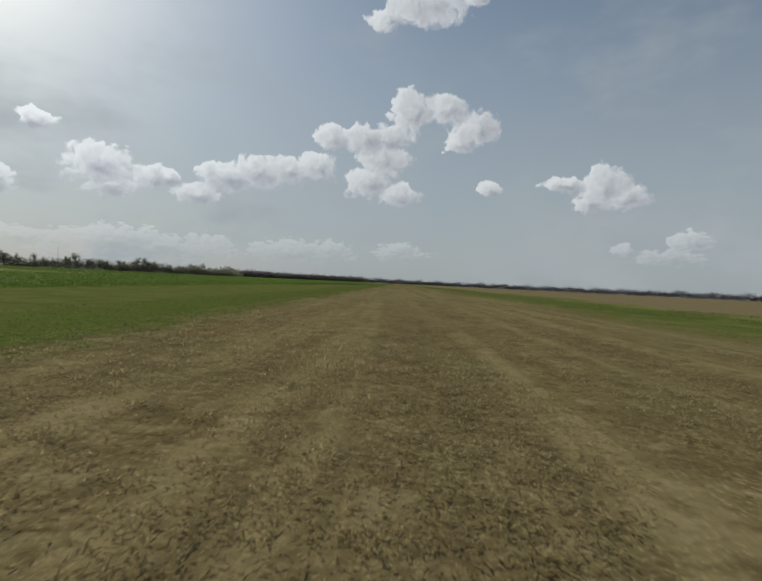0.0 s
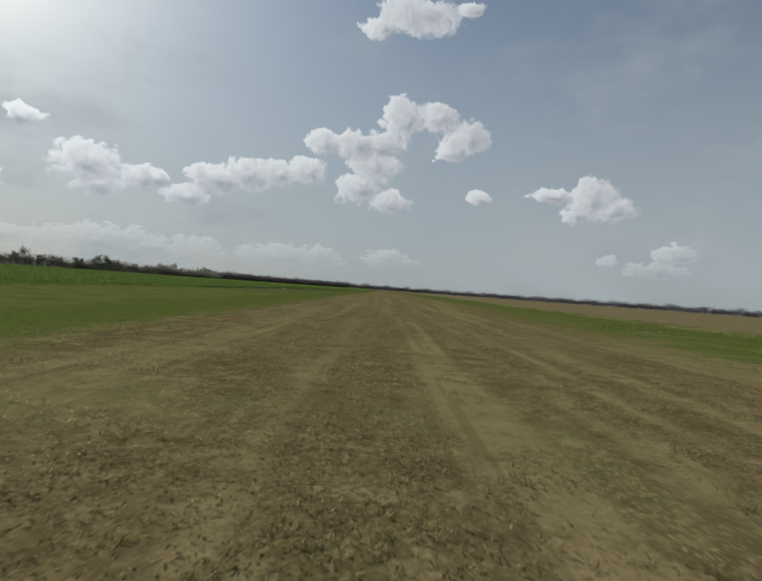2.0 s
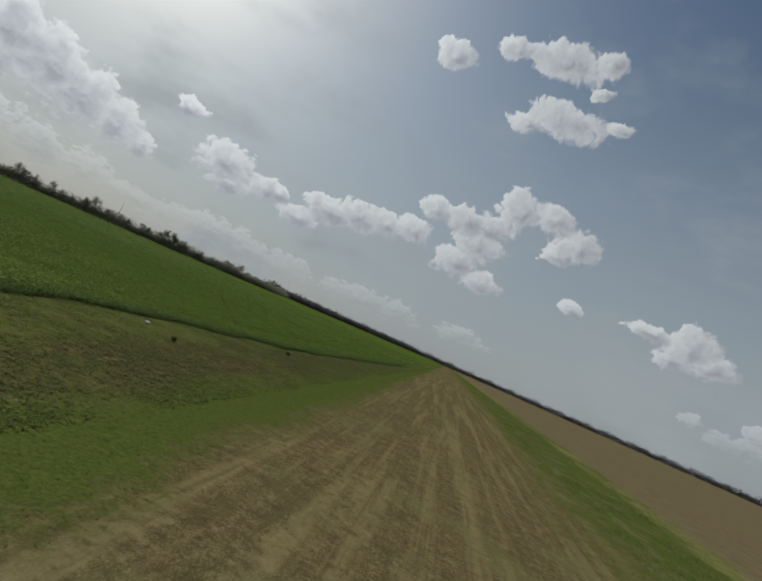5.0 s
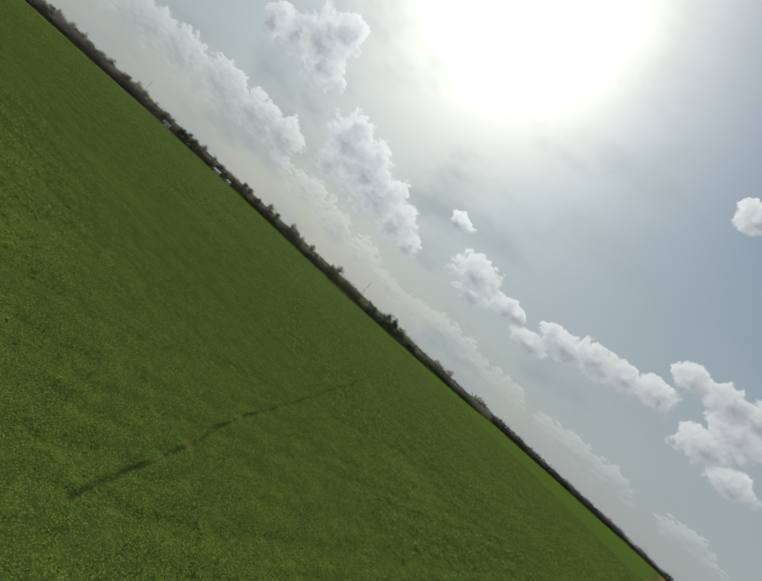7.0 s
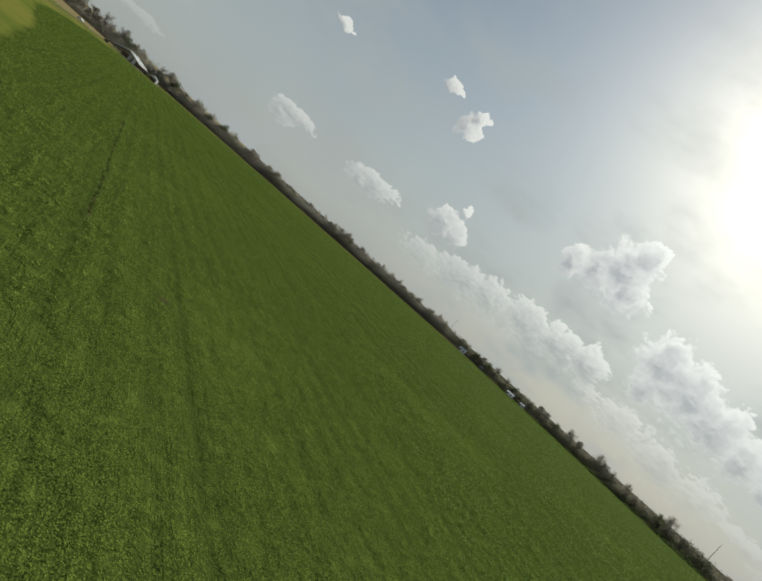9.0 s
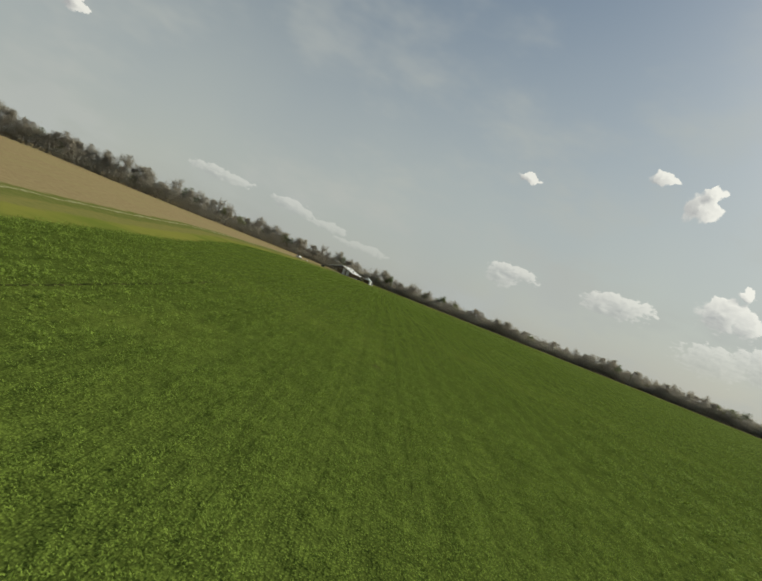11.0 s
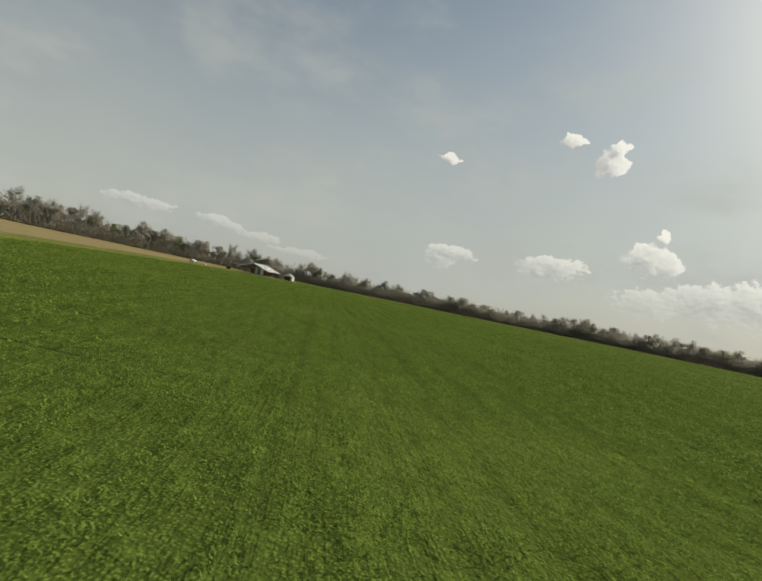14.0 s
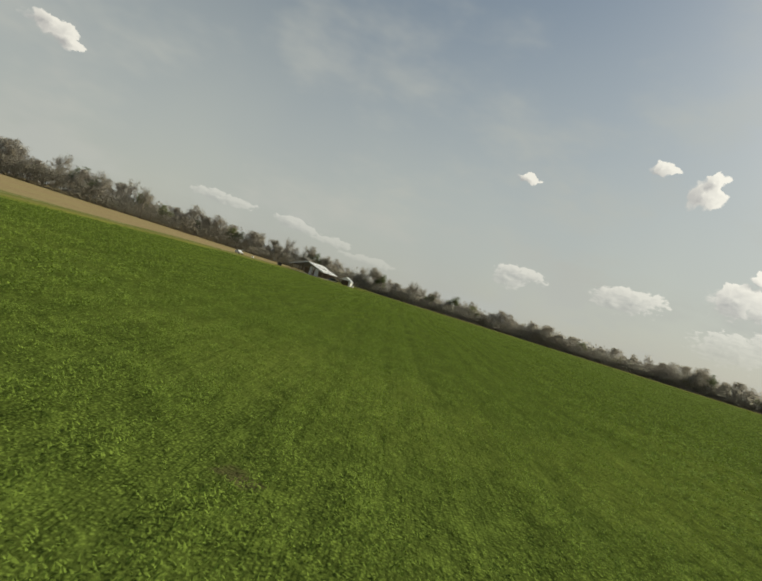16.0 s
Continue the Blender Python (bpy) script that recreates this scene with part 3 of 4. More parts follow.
def path_distance(p):
    """How far places lie from the flight line."""
    best = np.full(len(p), 1e9)
    for a, b in zip(PATH[:-1], PATH[1:]):
        ab = b - a
        t = np.clip(((p - a) @ ab) / max(ab @ ab, 1e-6), 0, 1)
        best = np.minimum(best, np.hypot(*(p - a - t[:, None] * ab).T))
    return best


def slivers(base, length, width, lift, turn):
    """Single three-cornered leaves, for what is seen small."""
    ahead = np.stack([np.cos(turn) * np.cos(lift), np.sin(turn) * np.cos(lift), np.sin(lift)], -1) * length[:, None]
    side = np.stack([-np.sin(turn), np.cos(turn), np.zeros_like(turn)], -1) * (width / 2)[:, None]
    return np.stack([base + side, base + ahead, base - side], 1)


def lumps(p, size, seed):
    """Smooth value noise, 0 to 1, with lumps of about that size in metres."""
    q = p / size
    i = np.floor(q).astype(np.int64)
    f = q - i
    f = f * f * (3 - 2 * f)

    def at(dx, dy):
        h = ((i[:, 0] + dx) * 73856093) ^ ((i[:, 1] + dy) * 19349663) ^ (seed * 83492791)
        h = (h ^ (h >> 13)) * 1274126177
        return ((h ^ (h >> 16)) & 65535) / 65535.0

    low = at(0, 0) + (at(1, 0) - at(0, 0)) * f[:, 0]
    high = at(0, 1) + (at(1, 1) - at(0, 1)) * f[:, 0]
    return low + (high - low) * f[:, 1]


def scatter(name, base, per, length, width, lift, mat, label, category, deep=0.0):
    """Tufts of leaves at the given places."""
    count = len(base) * per
    b = np.repeat(base, per, axis=0) + np.c_[rng.normal(0, 0.35, (count, 2)) * max(length[0], 0.12 if np.max(deep) else 0.0), rng.uniform(0.25, 1, count) * np.repeat(np.broadcast_to(deep, len(base)), per)]
    v = slivers(b, rng.uniform(*length, count), rng.uniform(*width, count), rng.uniform(*lift, count), rng.uniform(0, 6.2832, count))
    return tagged(new(name, sheet(name, v, 3, mat)), label, category, kind="stuff")


def from_strip(p):
    """Places given across and along the strip, on the land."""
    return np.c_[p[:, 0] - LEAN * p[:, 1], p[:, 1]]


def on_ground(p):
    return np.c_[p, land_height(p[:, 0], p[:, 1]) - 0.06]


# straw on the strip, thickest where the camera is low
p = np.c_[rng.uniform(STRIP_L - 0.8, STRIP_R + 0.8, 330000), 112 - 115 * np.sqrt(rng.uniform(0, 1, 330000))]
p = p[np.abs(p[:, 0] - 0.5) < 1.5 + 9 * rng.uniform(0, 1, len(p))]
patch = 0.9 * np.sin(p[:, 0] * 3.1 + 0.5) * np.sin(p[:, 0] * 1.37) + np.sin(p[:, 0] * 2.1 + 1.3 * np.sin(p[:, 1] * 0.9)) + np.sin(p[:, 1] * 1.7 + 2 * np.sin(p[:, 0] * 1.1)) + rng.normal(0, 0.9, len(p))
patch += 1.1 * np.sin(p[:, 0] * 1.9 + 0.4) + 0.9 * np.sin(p[:, 0] * 0.83 + 0.35 * np.sin(p[:, 1] * 0.21) + 2.0)
p = p[patch > 0.1]
scatter("straw", on_ground(from_strip(p)), 2, (0.025, 0.06), (0.008, 0.016), (-0.05, 0.5), STRAW, "bleached mown straw and stubble lying on brown soil", "straw", 0.035)
# upright dry tufts, in clumps
p = np.c_[rng.uniform(-4.6, 6.6, 170000), 100 - 104 * np.sqrt(rng.uniform(0, 1, 170000))]
p = p[0.6 * lumps(p * (1.0, 0.75), 0.22, 21) + 0.4 * lumps(p * (1.0, 0.4), 0.9, 22) + 0.03 * rng.normal(0, 1, len(p)) > 0.58]
scatter("straw_tufts", on_ground(from_strip(p)), 3, (0.03, 0.075), (0.007, 0.014), (0.0, 0.8), STRAW, "pale dry grass tufts standing on the mown strip", "straw", 0.03)
# mown grass beside the strip
far_y = 2 + 420 * rng.uniform(0, 1, 40000) ** 1.8
p = np.vstack([np.c_[rng.uniform(VERGE_L - 1, STRIP_L + 0.6, 40000), far_y],
               np.c_[rng.uniform(STRIP_R - 0.6, 24, 40000), far_y]])
q = np.c_[rng.uniform(STRIP_L, STRIP_R, 60000), 3 + 110 * rng.uniform(0, 1, 60000) ** 1.3]
q = q[rng.uniform(0, 1, len(q)) < 0.5 * np.clip((np.abs(q[:, 0] - 2.5) - 4.6) / 2.6, 0, 1) ** 2]
q = q[np.sin(q[:, 0] * 0.9 + np.sin(q[:, 1] * 0.6)) + np.sin(q[:, 1] * 0.43 + q[:, 0]) > 0.1]
p = np.vstack([p, q])
scatter("mown_grass", on_ground(from_strip(p)), 2, (0.03, 0.10), (0.014, 0.03), (-0.1, 0.6), GRASS, "short mown green grass along the strip", "grass")
# rough weeds: leafy green clumps, dead stems between them, and a dense fringe along the crop
def in_clumps(count, y0, y1, x_in, x_out, grain, bar):
    py = rng.uniform(y0, y1, count)
    q = np.c_[crop_edge(py) + x_in + (VERGE_L + x_out - crop_edge(py) - x_in) * rng.uniform(0, 1, count), py]
    lump = 0.6 * lumps(q, grain, 3) + 0.4 * lumps(q, grain * 0.37, 5) + 0.15 * rng.normal(0, 1, count)
    return from_strip(q[lump > bar])


scatter("rough_weeds", on_ground(in_clumps(110000, 96, 235, -0.4, 1.0, 1.9, 0.47)), 3, (0.05, 0.12), (0.035, 0.07), (-0.1, 0.5), WEED, "green leafy weeds in clumps on rough uncut ground", "weeds", 0.06)
scatter("dead_stems", on_ground(in_clumps(50000, 96, 235, -0.4, 0.6, 2.6, 0.5)), 2, (0.08, 0.20), (0.015, 0.03), (-0.05, 0.4), DEAD, "dead tan stems lying on rough uncut ground", "weeds", 0.04)
scatter("far_weeds", on_ground(in_clumps(9000, 235, 440, -0.4, 1.0, 2.2, 0.4)), 3, (0.10, 0.22), (0.05, 0.10), (0.1, 0.9), WEED, "green and brown weeds further along the rough ground", "weeds", 0.08)
q = np.c_[rng.uniform(11.5, 24.0, 60000), 25 + 300 * rng.uniform(0, 1, 60000) ** 1.5]
q = q[0.55 * lumps(q * (1.0, 0.5), 2.6, 8) + 0.45 * lumps(q * (1.0, 0.6), 0.9, 9) + 0.1 * rng.normal(0, 1, len(q)) > 0.62]
scatter("verge_weeds", on_ground(from_strip(q)), 4, (0.06, 0.16), (0.03, 0.06), (0.0, 0.9), WEED, "green weeds in clumps on the far verge", "weeds", 0.10)
py = rng.uniform(96, 260, 26000)
fringe = from_strip(np.c_[crop_edge(py) + 0.35 * np.sin(py * 0.7) - np.abs(rng.normal(0, 1.0, 26000)), py])
scatter("crop_fringe", on_ground(fringe), 3, (0.09, 0.18), (0.05, 0.09), (0.0, 0.9), FRINGE, "taller grey-green plants along the edge of the crop", "crop", 0.30 * rng.uniform(0.4, 1.0, 26000))


def crop_places(count, near, far, uneven):
    """Drilled plants, thinning out with distance from the flight line, with tramlines left open."""
    p = np.c_[rng.uniform(-446, -9, count), rng.uniform(5, 430, count)]
    p = p[(p[:, 1] < 292 + (p[:, 0] + 456) * 0.75) & (p[:, 0] + LEAN * p[:, 1] < crop_edge(p[:, 1])) & (p[:, 0] > -375 - 0.28 * np.clip(p[:, 1], 0, 94) - 0.16 * (np.clip(p[:, 1], 94, 202) - 94)) & (np.hypot(p[:, 0] - YARD[0], p[:, 1] - YARD[1]) > YARD[2])]
    count = len(p)
    d = path_distance(p) * np.exp(rng.normal(0, 0.22, count))
    keep = (d >= near) & (d < far) & ((p[:, 1] > border(p[:, 0]) + 1) | (p[:, 0] > -64))
    p = p[keep]
    across = p @ np.array(row_across[:2])
    along = p @ np.array(row_along[:2])
    inward = p[:, 0] + LEAN * p[:, 1] - crop_edge(p[:, 1])
    head = inward > -HEADLAND
    lane_at = np.where(head, inward + 4.4, across - TRAM_AT)
    along = np.where(head, p[:, 1], along)
    wave = lane_at + 0.25 * np.sin(along * 0.11) + 0.1 * np.sin(along * 0.9)
    streak = 1.25 * np.sin(wave * 1.03 + 1.2 * np.sin(along * 0.031)) * (0.6 + 0.4 * np.sin(along * 0.047 + wave * 0.3)) + 1.4 * np.sin(wave * 3.19 + 1 + 1.5 * np.sin(along * 0.05)) + 0.7 * np.sin(wave * 7.85 + 2 + np.sin(along * 0.13)) * np.sin(along * 0.21 + wave)
    streak = streak + 3.4 * (lumps(p, 0.8, 1) - 0.5) + 3.6 * (lumps(p, 2.1, 2) - 0.5)
    tall = np.clip(0.5 + 0.12 * (1 - uneven) + uneven * 0.46 * streak + 0.12 * rng.normal(0, 1, len(p)), 0.06, 1.2)
    tram = np.abs((lane_at + 0.12 * np.sin(along * 0.07) + TRAM / 2) % TRAM - TRAM / 2) < 0.11 + 0.06 * rng.normal(0, 1, len(p))
    tram &= lumps(p, 7.0, 11) > 0.42
    keep = ~tram & (rng.uniform(0, 1, len(p)) < 0.08 + 0.92 * np.clip(tall * 1.5, 0, 1))
    for (x0, y0), (x1, y1) in TRACKS:
        way = np.array([x1 - x0, y1 - y0])
        size = np.hypot(*way)
        f = ((p - (x0, y0)) @ way) / size ** 2
        off = np.abs((p - (x0, y0)) @ np.array([-way[1], way[0]]) / size)
        keep &= ~((off < 0.13 + 0.08 * rng.normal(0, 1, len(p))) & (f > 0) & (f < 1))
    for sx, sy, size in BARE_SPOTS:
        keep &= np.hypot(p[:, 0] - sx, p[:, 1] - sy) > size * (0.35 + 0.9 * rng.uniform(0, 1, len(p)))
    return p[keep], tall[keep]


p1, h1 = crop_places(12000000, 0, 13, 1.0)
p2, h2 = crop_places(2500000, 13, 50, 0.7)
p3, h3 = crop_places(420000, 50, 900, 0.35)
scatter("crop_near", on_ground(p1), 3, (0.048, 0.092), (0.024, 0.040), (0.1, 0.9), CROP, "dense green leafy crop in drilled rows", "crop", 0.46 * h1)
scatter("crop_middle", on_ground(p2), 3, (0.11, 0.20), (0.07, 0.115), (0.0, 0.7), CROP, "dense green leafy crop in drilled rows", "crop", 0.46 * h2)
scatter("crop_far", on_ground(p3), 2, (0.25, 0.42), (0.17, 0.29), (0.0, 0.4), CROP, "dense green leafy crop further across the field", "crop", 0.28 * h3)

# ---------------------------------------------------------------- trees


def tree_meshes(seed, tall, spread, foliage, mat, tris):
    """Trunk with limbs, and a crown of many small twigs or leaf clumps with gaps."""
    r = random.Random(seed)
    bm = bmesh.new()
    knee = Vector((r.uniform(-0.4, 0.4), r.uniform(-0.4, 0.4), tall * 0.38))
    top = Vector((knee.x + r.uniform(-0.8, 0.8), knee.y + r.uniform(-0.8, 0.8), tall * 0.8))
    tube(bm, (0, 0, -0.4), knee, tall * 0.022, tall * 0.015, 7)
    tube(bm, knee, top, tall * 0.015, tall * 0.004, 6)
    tips = [top]
    for k in range(11):
        f = r.uniform(0.05, 0.95)
        a = r.uniform(0, 6.283)
        start = knee.lerp(top, f) if k > 2 else Vector((0, 0, 0)).lerp(knee, r.uniform(0.6, 1.0))
        reach = spread * r.uniform(0.45, 1.0) * (1.1 - 0.5 * f)
        end = start + Vector((math.cos(a) * reach, math.sin(a) * reach, reach * r.uniform(0.35, 1.1)))
        tube(bm, start, end, tall * 0.008, tall * 0.0022, 5)
        tips.append(end)
        for _ in range(2):
            a2 = a + r.uniform(-1, 1)
            s2 = start.lerp(end, r.uniform(0.3, 0.8))
            e2 = s2 + Vector((math.cos(a2), math.sin(a2), r.uniform(0.3, 1.4))) * spread * r.uniform(0.25, 0.5)
            tube(bm, s2, e2, tall * 0.004, tall * 0.0012, 4)
            tips.append(e2)
    trunk = bpy.data.meshes.new("trunk")
    bm.to_mesh(trunk)
    bm.free()
    trunk.materials.append(BARK)
    g = np.random.default_rng(seed)
    centre = np.array([tuple(t) for t in tips])
    pick = g.integers(0, len(centre), tris)
    base = centre[pick] + g.normal(0, 1, (tris, 3)) * np.array([spread * 0.2, spread * 0.2, tall * 0.055])
    base[:, 2] = np.clip(base[:, 2], tall * 0.16, tall)
    if foliage == "twig":
        v = slivers(base, g.uniform(0.4, 1.1, tris), g.uniform(0.10, 0.22, tris), g.uniform(0.0, 1.4, tris), g.uniform(0, 6.283, tris))
    else:
        v = slivers(base, g.uniform(0.25, 0.65, tris), g.uniform(0.25, 0.5, tris), g.uniform(-0.7, 1.3, tris), g.uniform(0, 6.283, tris))
    return trunk, sheet("crown", v, 3, mat)


KINDS = []
for seed, tall, spread, foliage, mat, tris, label in (
        (1, 13.0, 3.6, "twig", TWIG, 3200, "tall bare deciduous tree with grey-brown twigs in a wood edge"),
        (2, 11.0, 3.9, "twig", TWIG, 3200, "bare spreading deciduous tree with brown twigs in a wood edge"),
        (3, 12.0, 3.2, "twig", TWIG, 2800, "slender bare tree with fine upright twigs in a wood edge"),
        (4, 9.5, 3.2, "leaf", BUD, 2800, "tree coming into dull green leaf in a wood edge"),
        (5, 12.0, 3.4, "leaf", EVER, 2800, "dark evergreen tree in a wood edge"),
        (6, 10.0, 3.4, "leaf", TWIG, 3000, "brown deciduous tree thick with dead leaves and twigs"),
        (7, 14.0, 2.6, "twig", TWIG, 2000, "thin bare tree with sparse twigs above its neighbours")):
    KINDS.append((label, tall, *tree_meshes(seed, tall, spread, foliage, mat, tris)))

r = random.Random(11)


def plant_tree(x, y, size, kinds, group):
    label, tall, trunk, crown = KINDS[r.choice(kinds)]
    ob = new("tree")
    ob.matrix_world = pose(x, y, float(land_height(x, y)) - 0.1, 0, 0, r.uniform(0, 360)) @ Matrix.Diagonal((size * r.uniform(0.85, 1.2), size * r.uniform(0.85, 1.2), size, 1))
    tagged(ob, label, "tree", group)
    for name, me in (("trunk", trunk), ("crown", crown)):
        c = new(name, me)
        c.parent = ob


def along(points, gap):
    """Places every gap metres along a line of points."""
    for (x0, y0, s0), (x1, y1, s1) in zip(points[:-1], points[1:]):
        k = max(1, round(math.hypot(x1 - x0, y1 - y0) / gap))
        for i in range(k):
            f = (i + r.random() * 0.6) / k
            yield x0 + (x1 - x0) * f, y0 + (y1 - y0) * f, s0 + (s1 - s0) * f, (x1 - x0, y1 - y0)


MIXED = (0, 0, 1, 1, 2, 3, 4, 5, 5, 6)
WOOD = [(-185, -190, 1.15), (-245, -130, 1.13), (-300, -80, 1.05), (-365, -45, 0.95), (-415, 0, 0.85), (-440, 94, 0.80), (-458, 202, 0.88), (-456, 301, 0.92)]
HEDGE = [(-456, 301, 0.9), (-396, 380, 0.9), (-270, 421, 0.95), (-246, 510, 0.95), (-237, 631, 0.85), (-283, 809, 0.8)]
for line, gap, rows_deep in ((WOOD, 5.2, 2), (HEDGE, 8.6, 1)):
    for row in range(rows_deep):
        for x, y, s, (dx, dy) in along(line, gap):
            k = math.hypot(dx, dy)
            off = row * 7 + r.uniform(-2.5, 2.5)
            plant_tree(x - abs(dy) / k * off * 0.8, y + (dx / k) * off * 0.8, s * r.uniform(0.6, 1.18), MIXED, "wood edge trees")


def brush(name, line, count, high, deep, mat, label, grain=1.0):
    """Undergrowth and far woods: one mass of twigs and leaves with an uneven top."""
    seg = np.array([(a[0], a[1], b[0], b[1], a[2], b[2]) for a, b in zip(line[:-1], line[1:])])
    size = np.hypot(seg[:, 2] - seg[:, 0], seg[:, 3] - seg[:, 1])
    i = rng.choice(len(seg), count, p=size / size.sum())
    f = rng.uniform(0, 1, count)
    x = seg[i, 0] + (seg[i, 2] - seg[i, 0]) * f
    y = seg[i, 1] + (seg[i, 3] - seg[i, 1]) * f
    s = seg[i, 4] + (seg[i, 5] - seg[i, 4]) * f
    d = (np.cumsum(size) - size)[i] + f * size[i]
    dome = np.sqrt(1 - 0.75 * (2 * ((d + 2.2 * np.sin(d * 0.31)) / 6.5 % 1.0) - 1) ** 2)
    top = high * s * dome * (0.78 + 0.25 * np.sin(d * 0.13) * np.sin(d * 0.041 + 1) + 0.16 * np.sin(d * 0.47 + 2) + 0.06 * rng.normal(0, 1, count))
    z = np.maximum(top, 0.4) * rng.uniform(0, 1, count) ** 0.75
    base = np.c_[x + rng.normal(0, deep, count), y + rng.normal(0, deep, count), z - 0.1 + land_height(x, y)]
    k = (high / 4) ** 0.6 * grain
    v = slivers(base, rng.uniform(0.3, 0.7, count) * k, rng.uniform(0.2, 0.5, count) * k, rng.uniform(-0.6, 1.4, count), rng.uniform(0, 6.283, count))
    tagged(new(name, sheet(name, v, 3, mat)), label, "woodland", kind="stuff")


brush("undergrowth", WOOD[:6], 150000, 8.6, 3.8, BRUSH, "tangled brown undergrowth along the foot of the wood", 0.72)
brush("undergrowth", WOOD[5:], 90000, 9.6, 3.8, SHADY, "tangled dark brown undergrowth along the foot of the wood", 0.72)
BEHIND = [(x - 9, y - 9, s) for x, y, s in WOOD]
brush("deeper_wood", BEHIND, 60000, 11.0, 3.5, TWIG, "bare brown trees standing deeper in the wood")
brush("hedge_brush", HEDGE, 130000, 9.5, 3.5, HEDGEROW, "tangled brown brush between the hedge trees")
FAR = [(-297, 784, 0.75), (-252, 1037, 0.7), (-149, 1494, 0.9), (102, 1659, 0.9), (510, 1533, 1.0), (824, 1301, 1.1), (1045, 964, 1.0), (1218, 573, 0.9)]
brush("far_wood", FAR, 100000, 17.0, 6.0, DISTANT, "far line of brown leafless woods on the horizon", 2.2)

# single plants standing in the rough ground, and a pale scrap
def weed_bush(x, y, wide, high, label):
    t = thing("weed_bush", x, y, r.uniform(0, 360), label, "bush", z=float(land_height(x, y)) - 0.06)
    g = np.random.default_rng(int(-x * 10))
    bm = bmesh.new()
    for _ in range(9):
        a, lean = g.uniform(0, 6.283), g.uniform(0.15, 0.45)
        tube(bm, (0, 0, -0.05), (math.cos(a) * wide * lean, math.sin(a) * wide * lean, high * g.uniform(0.6, 0.95)), 0.012, 0.004, 4)
    part("stems", bm, BARK, t)
    k = 900
    ball = g.normal(0, 1, (k, 3))
    ball = ball / np.linalg.norm(ball, axis=1)[:, None] * (g.uniform(0, 1, k) ** 0.4)[:, None]
    base = ball * (wide / 2, wide / 2, high * 0.42) * (1 + 0.2 * np.sin(ball[:, :1] * 5)) + (0, 0, high * 0.52)
    v = slivers(base, g.uniform(0.05, 0.11, k), g.uniform(0.03, 0.06, k), g.uniform(-0.5, 1.2, k), g.uniform(0, 6.283, k))
    leaves = new("leaves", sheet("leaves", v, 3, DARK_LEAF))
    leaves.parent = t


weed_bush(-16.8, 142.2, 0.36, 0.28, "dark green bushy weed standing in rough grass")
weed_bush(-17.5, 125.6, 0.3, 0.22, "small dark weed standing in rough grass")
scrap = thing("plastic_scrap", -20.2, 126.8, 20, "crumpled white plastic scrap lying in weeds", "litter", z=0.03)
bm = bmesh.new()
bmesh.ops.create_icosphere(bm, subdivisions=2, radius=0.16)
for v in bm.verts:
    v.co = Vector((v.co.x * 1.3, v.co.y, v.co.z * 0.45)) * (0.8 + 0.5 * noise.noise(v.co * 14))
part("sheet", bm, SCRAP, scrap)

# ---------------------------------------------------------------- buildings and vehicles
WHITE = spotted("white paint", (0.72, 0.71, 0.68), (0.82, 0.81, 0.78), 0.6, 0.5, 0.05)
TIN = spotted("pale sheet metal", (0.55, 0.56, 0.56), (0.68, 0.68, 0.67), 0.5, 0.45, 0.1, 0.3, 0.5)
DULL = spotted("dull grey roof metal", (0.20, 0.19, 0.20), (0.28, 0.26, 0.27), 0.4, 0.6, 0.1, 0.2)
TIMBER = spotted("weathered timber", (0.16, 0.12, 0.085), (0.27, 0.21, 0.15), 1.5, 0.85, 0.3)
TARP = spotted("white plastic sheeting", (0.78, 0.78, 0.76), (0.86, 0.86, 0.84), 0.6, 0.5, 0.05, 0.0, 0.3, 0.6)
DARK = spotted("dark paint", (0.015, 0.015, 0.017), (0.03, 0.03, 0.032), 1.0, 0.35, 0.02, 0.0, 0.5)
GLASS = spotted("dark window glass", (0.02, 0.023, 0.026), (0.035, 0.04, 0.045), 0.5, 0.08, 0.0, 0.0, 0.6)
RUBBER = spotted("black rubber", (0.012, 0.012, 0.012), (0.03, 0.03, 0.03), 4.0, 0.9, 0.1)
RED_LAMP = spotted("red lamp plastic", (0.25, 0.02, 0.015), (0.35, 0.03, 0.02), 2.0, 0.3, 0.0)
CONCRETE = spotted("concrete", (0.30, 0.29, 0.27), (0.42, 0.40, 0.37), 0.9, 0.9, 0.2)


def lift(ob, x=0.0, y=0.0, z=0.0, turn=0.0):
    ob.matrix_local = pose(x, y, z, 0, 0, turn)
    return ob


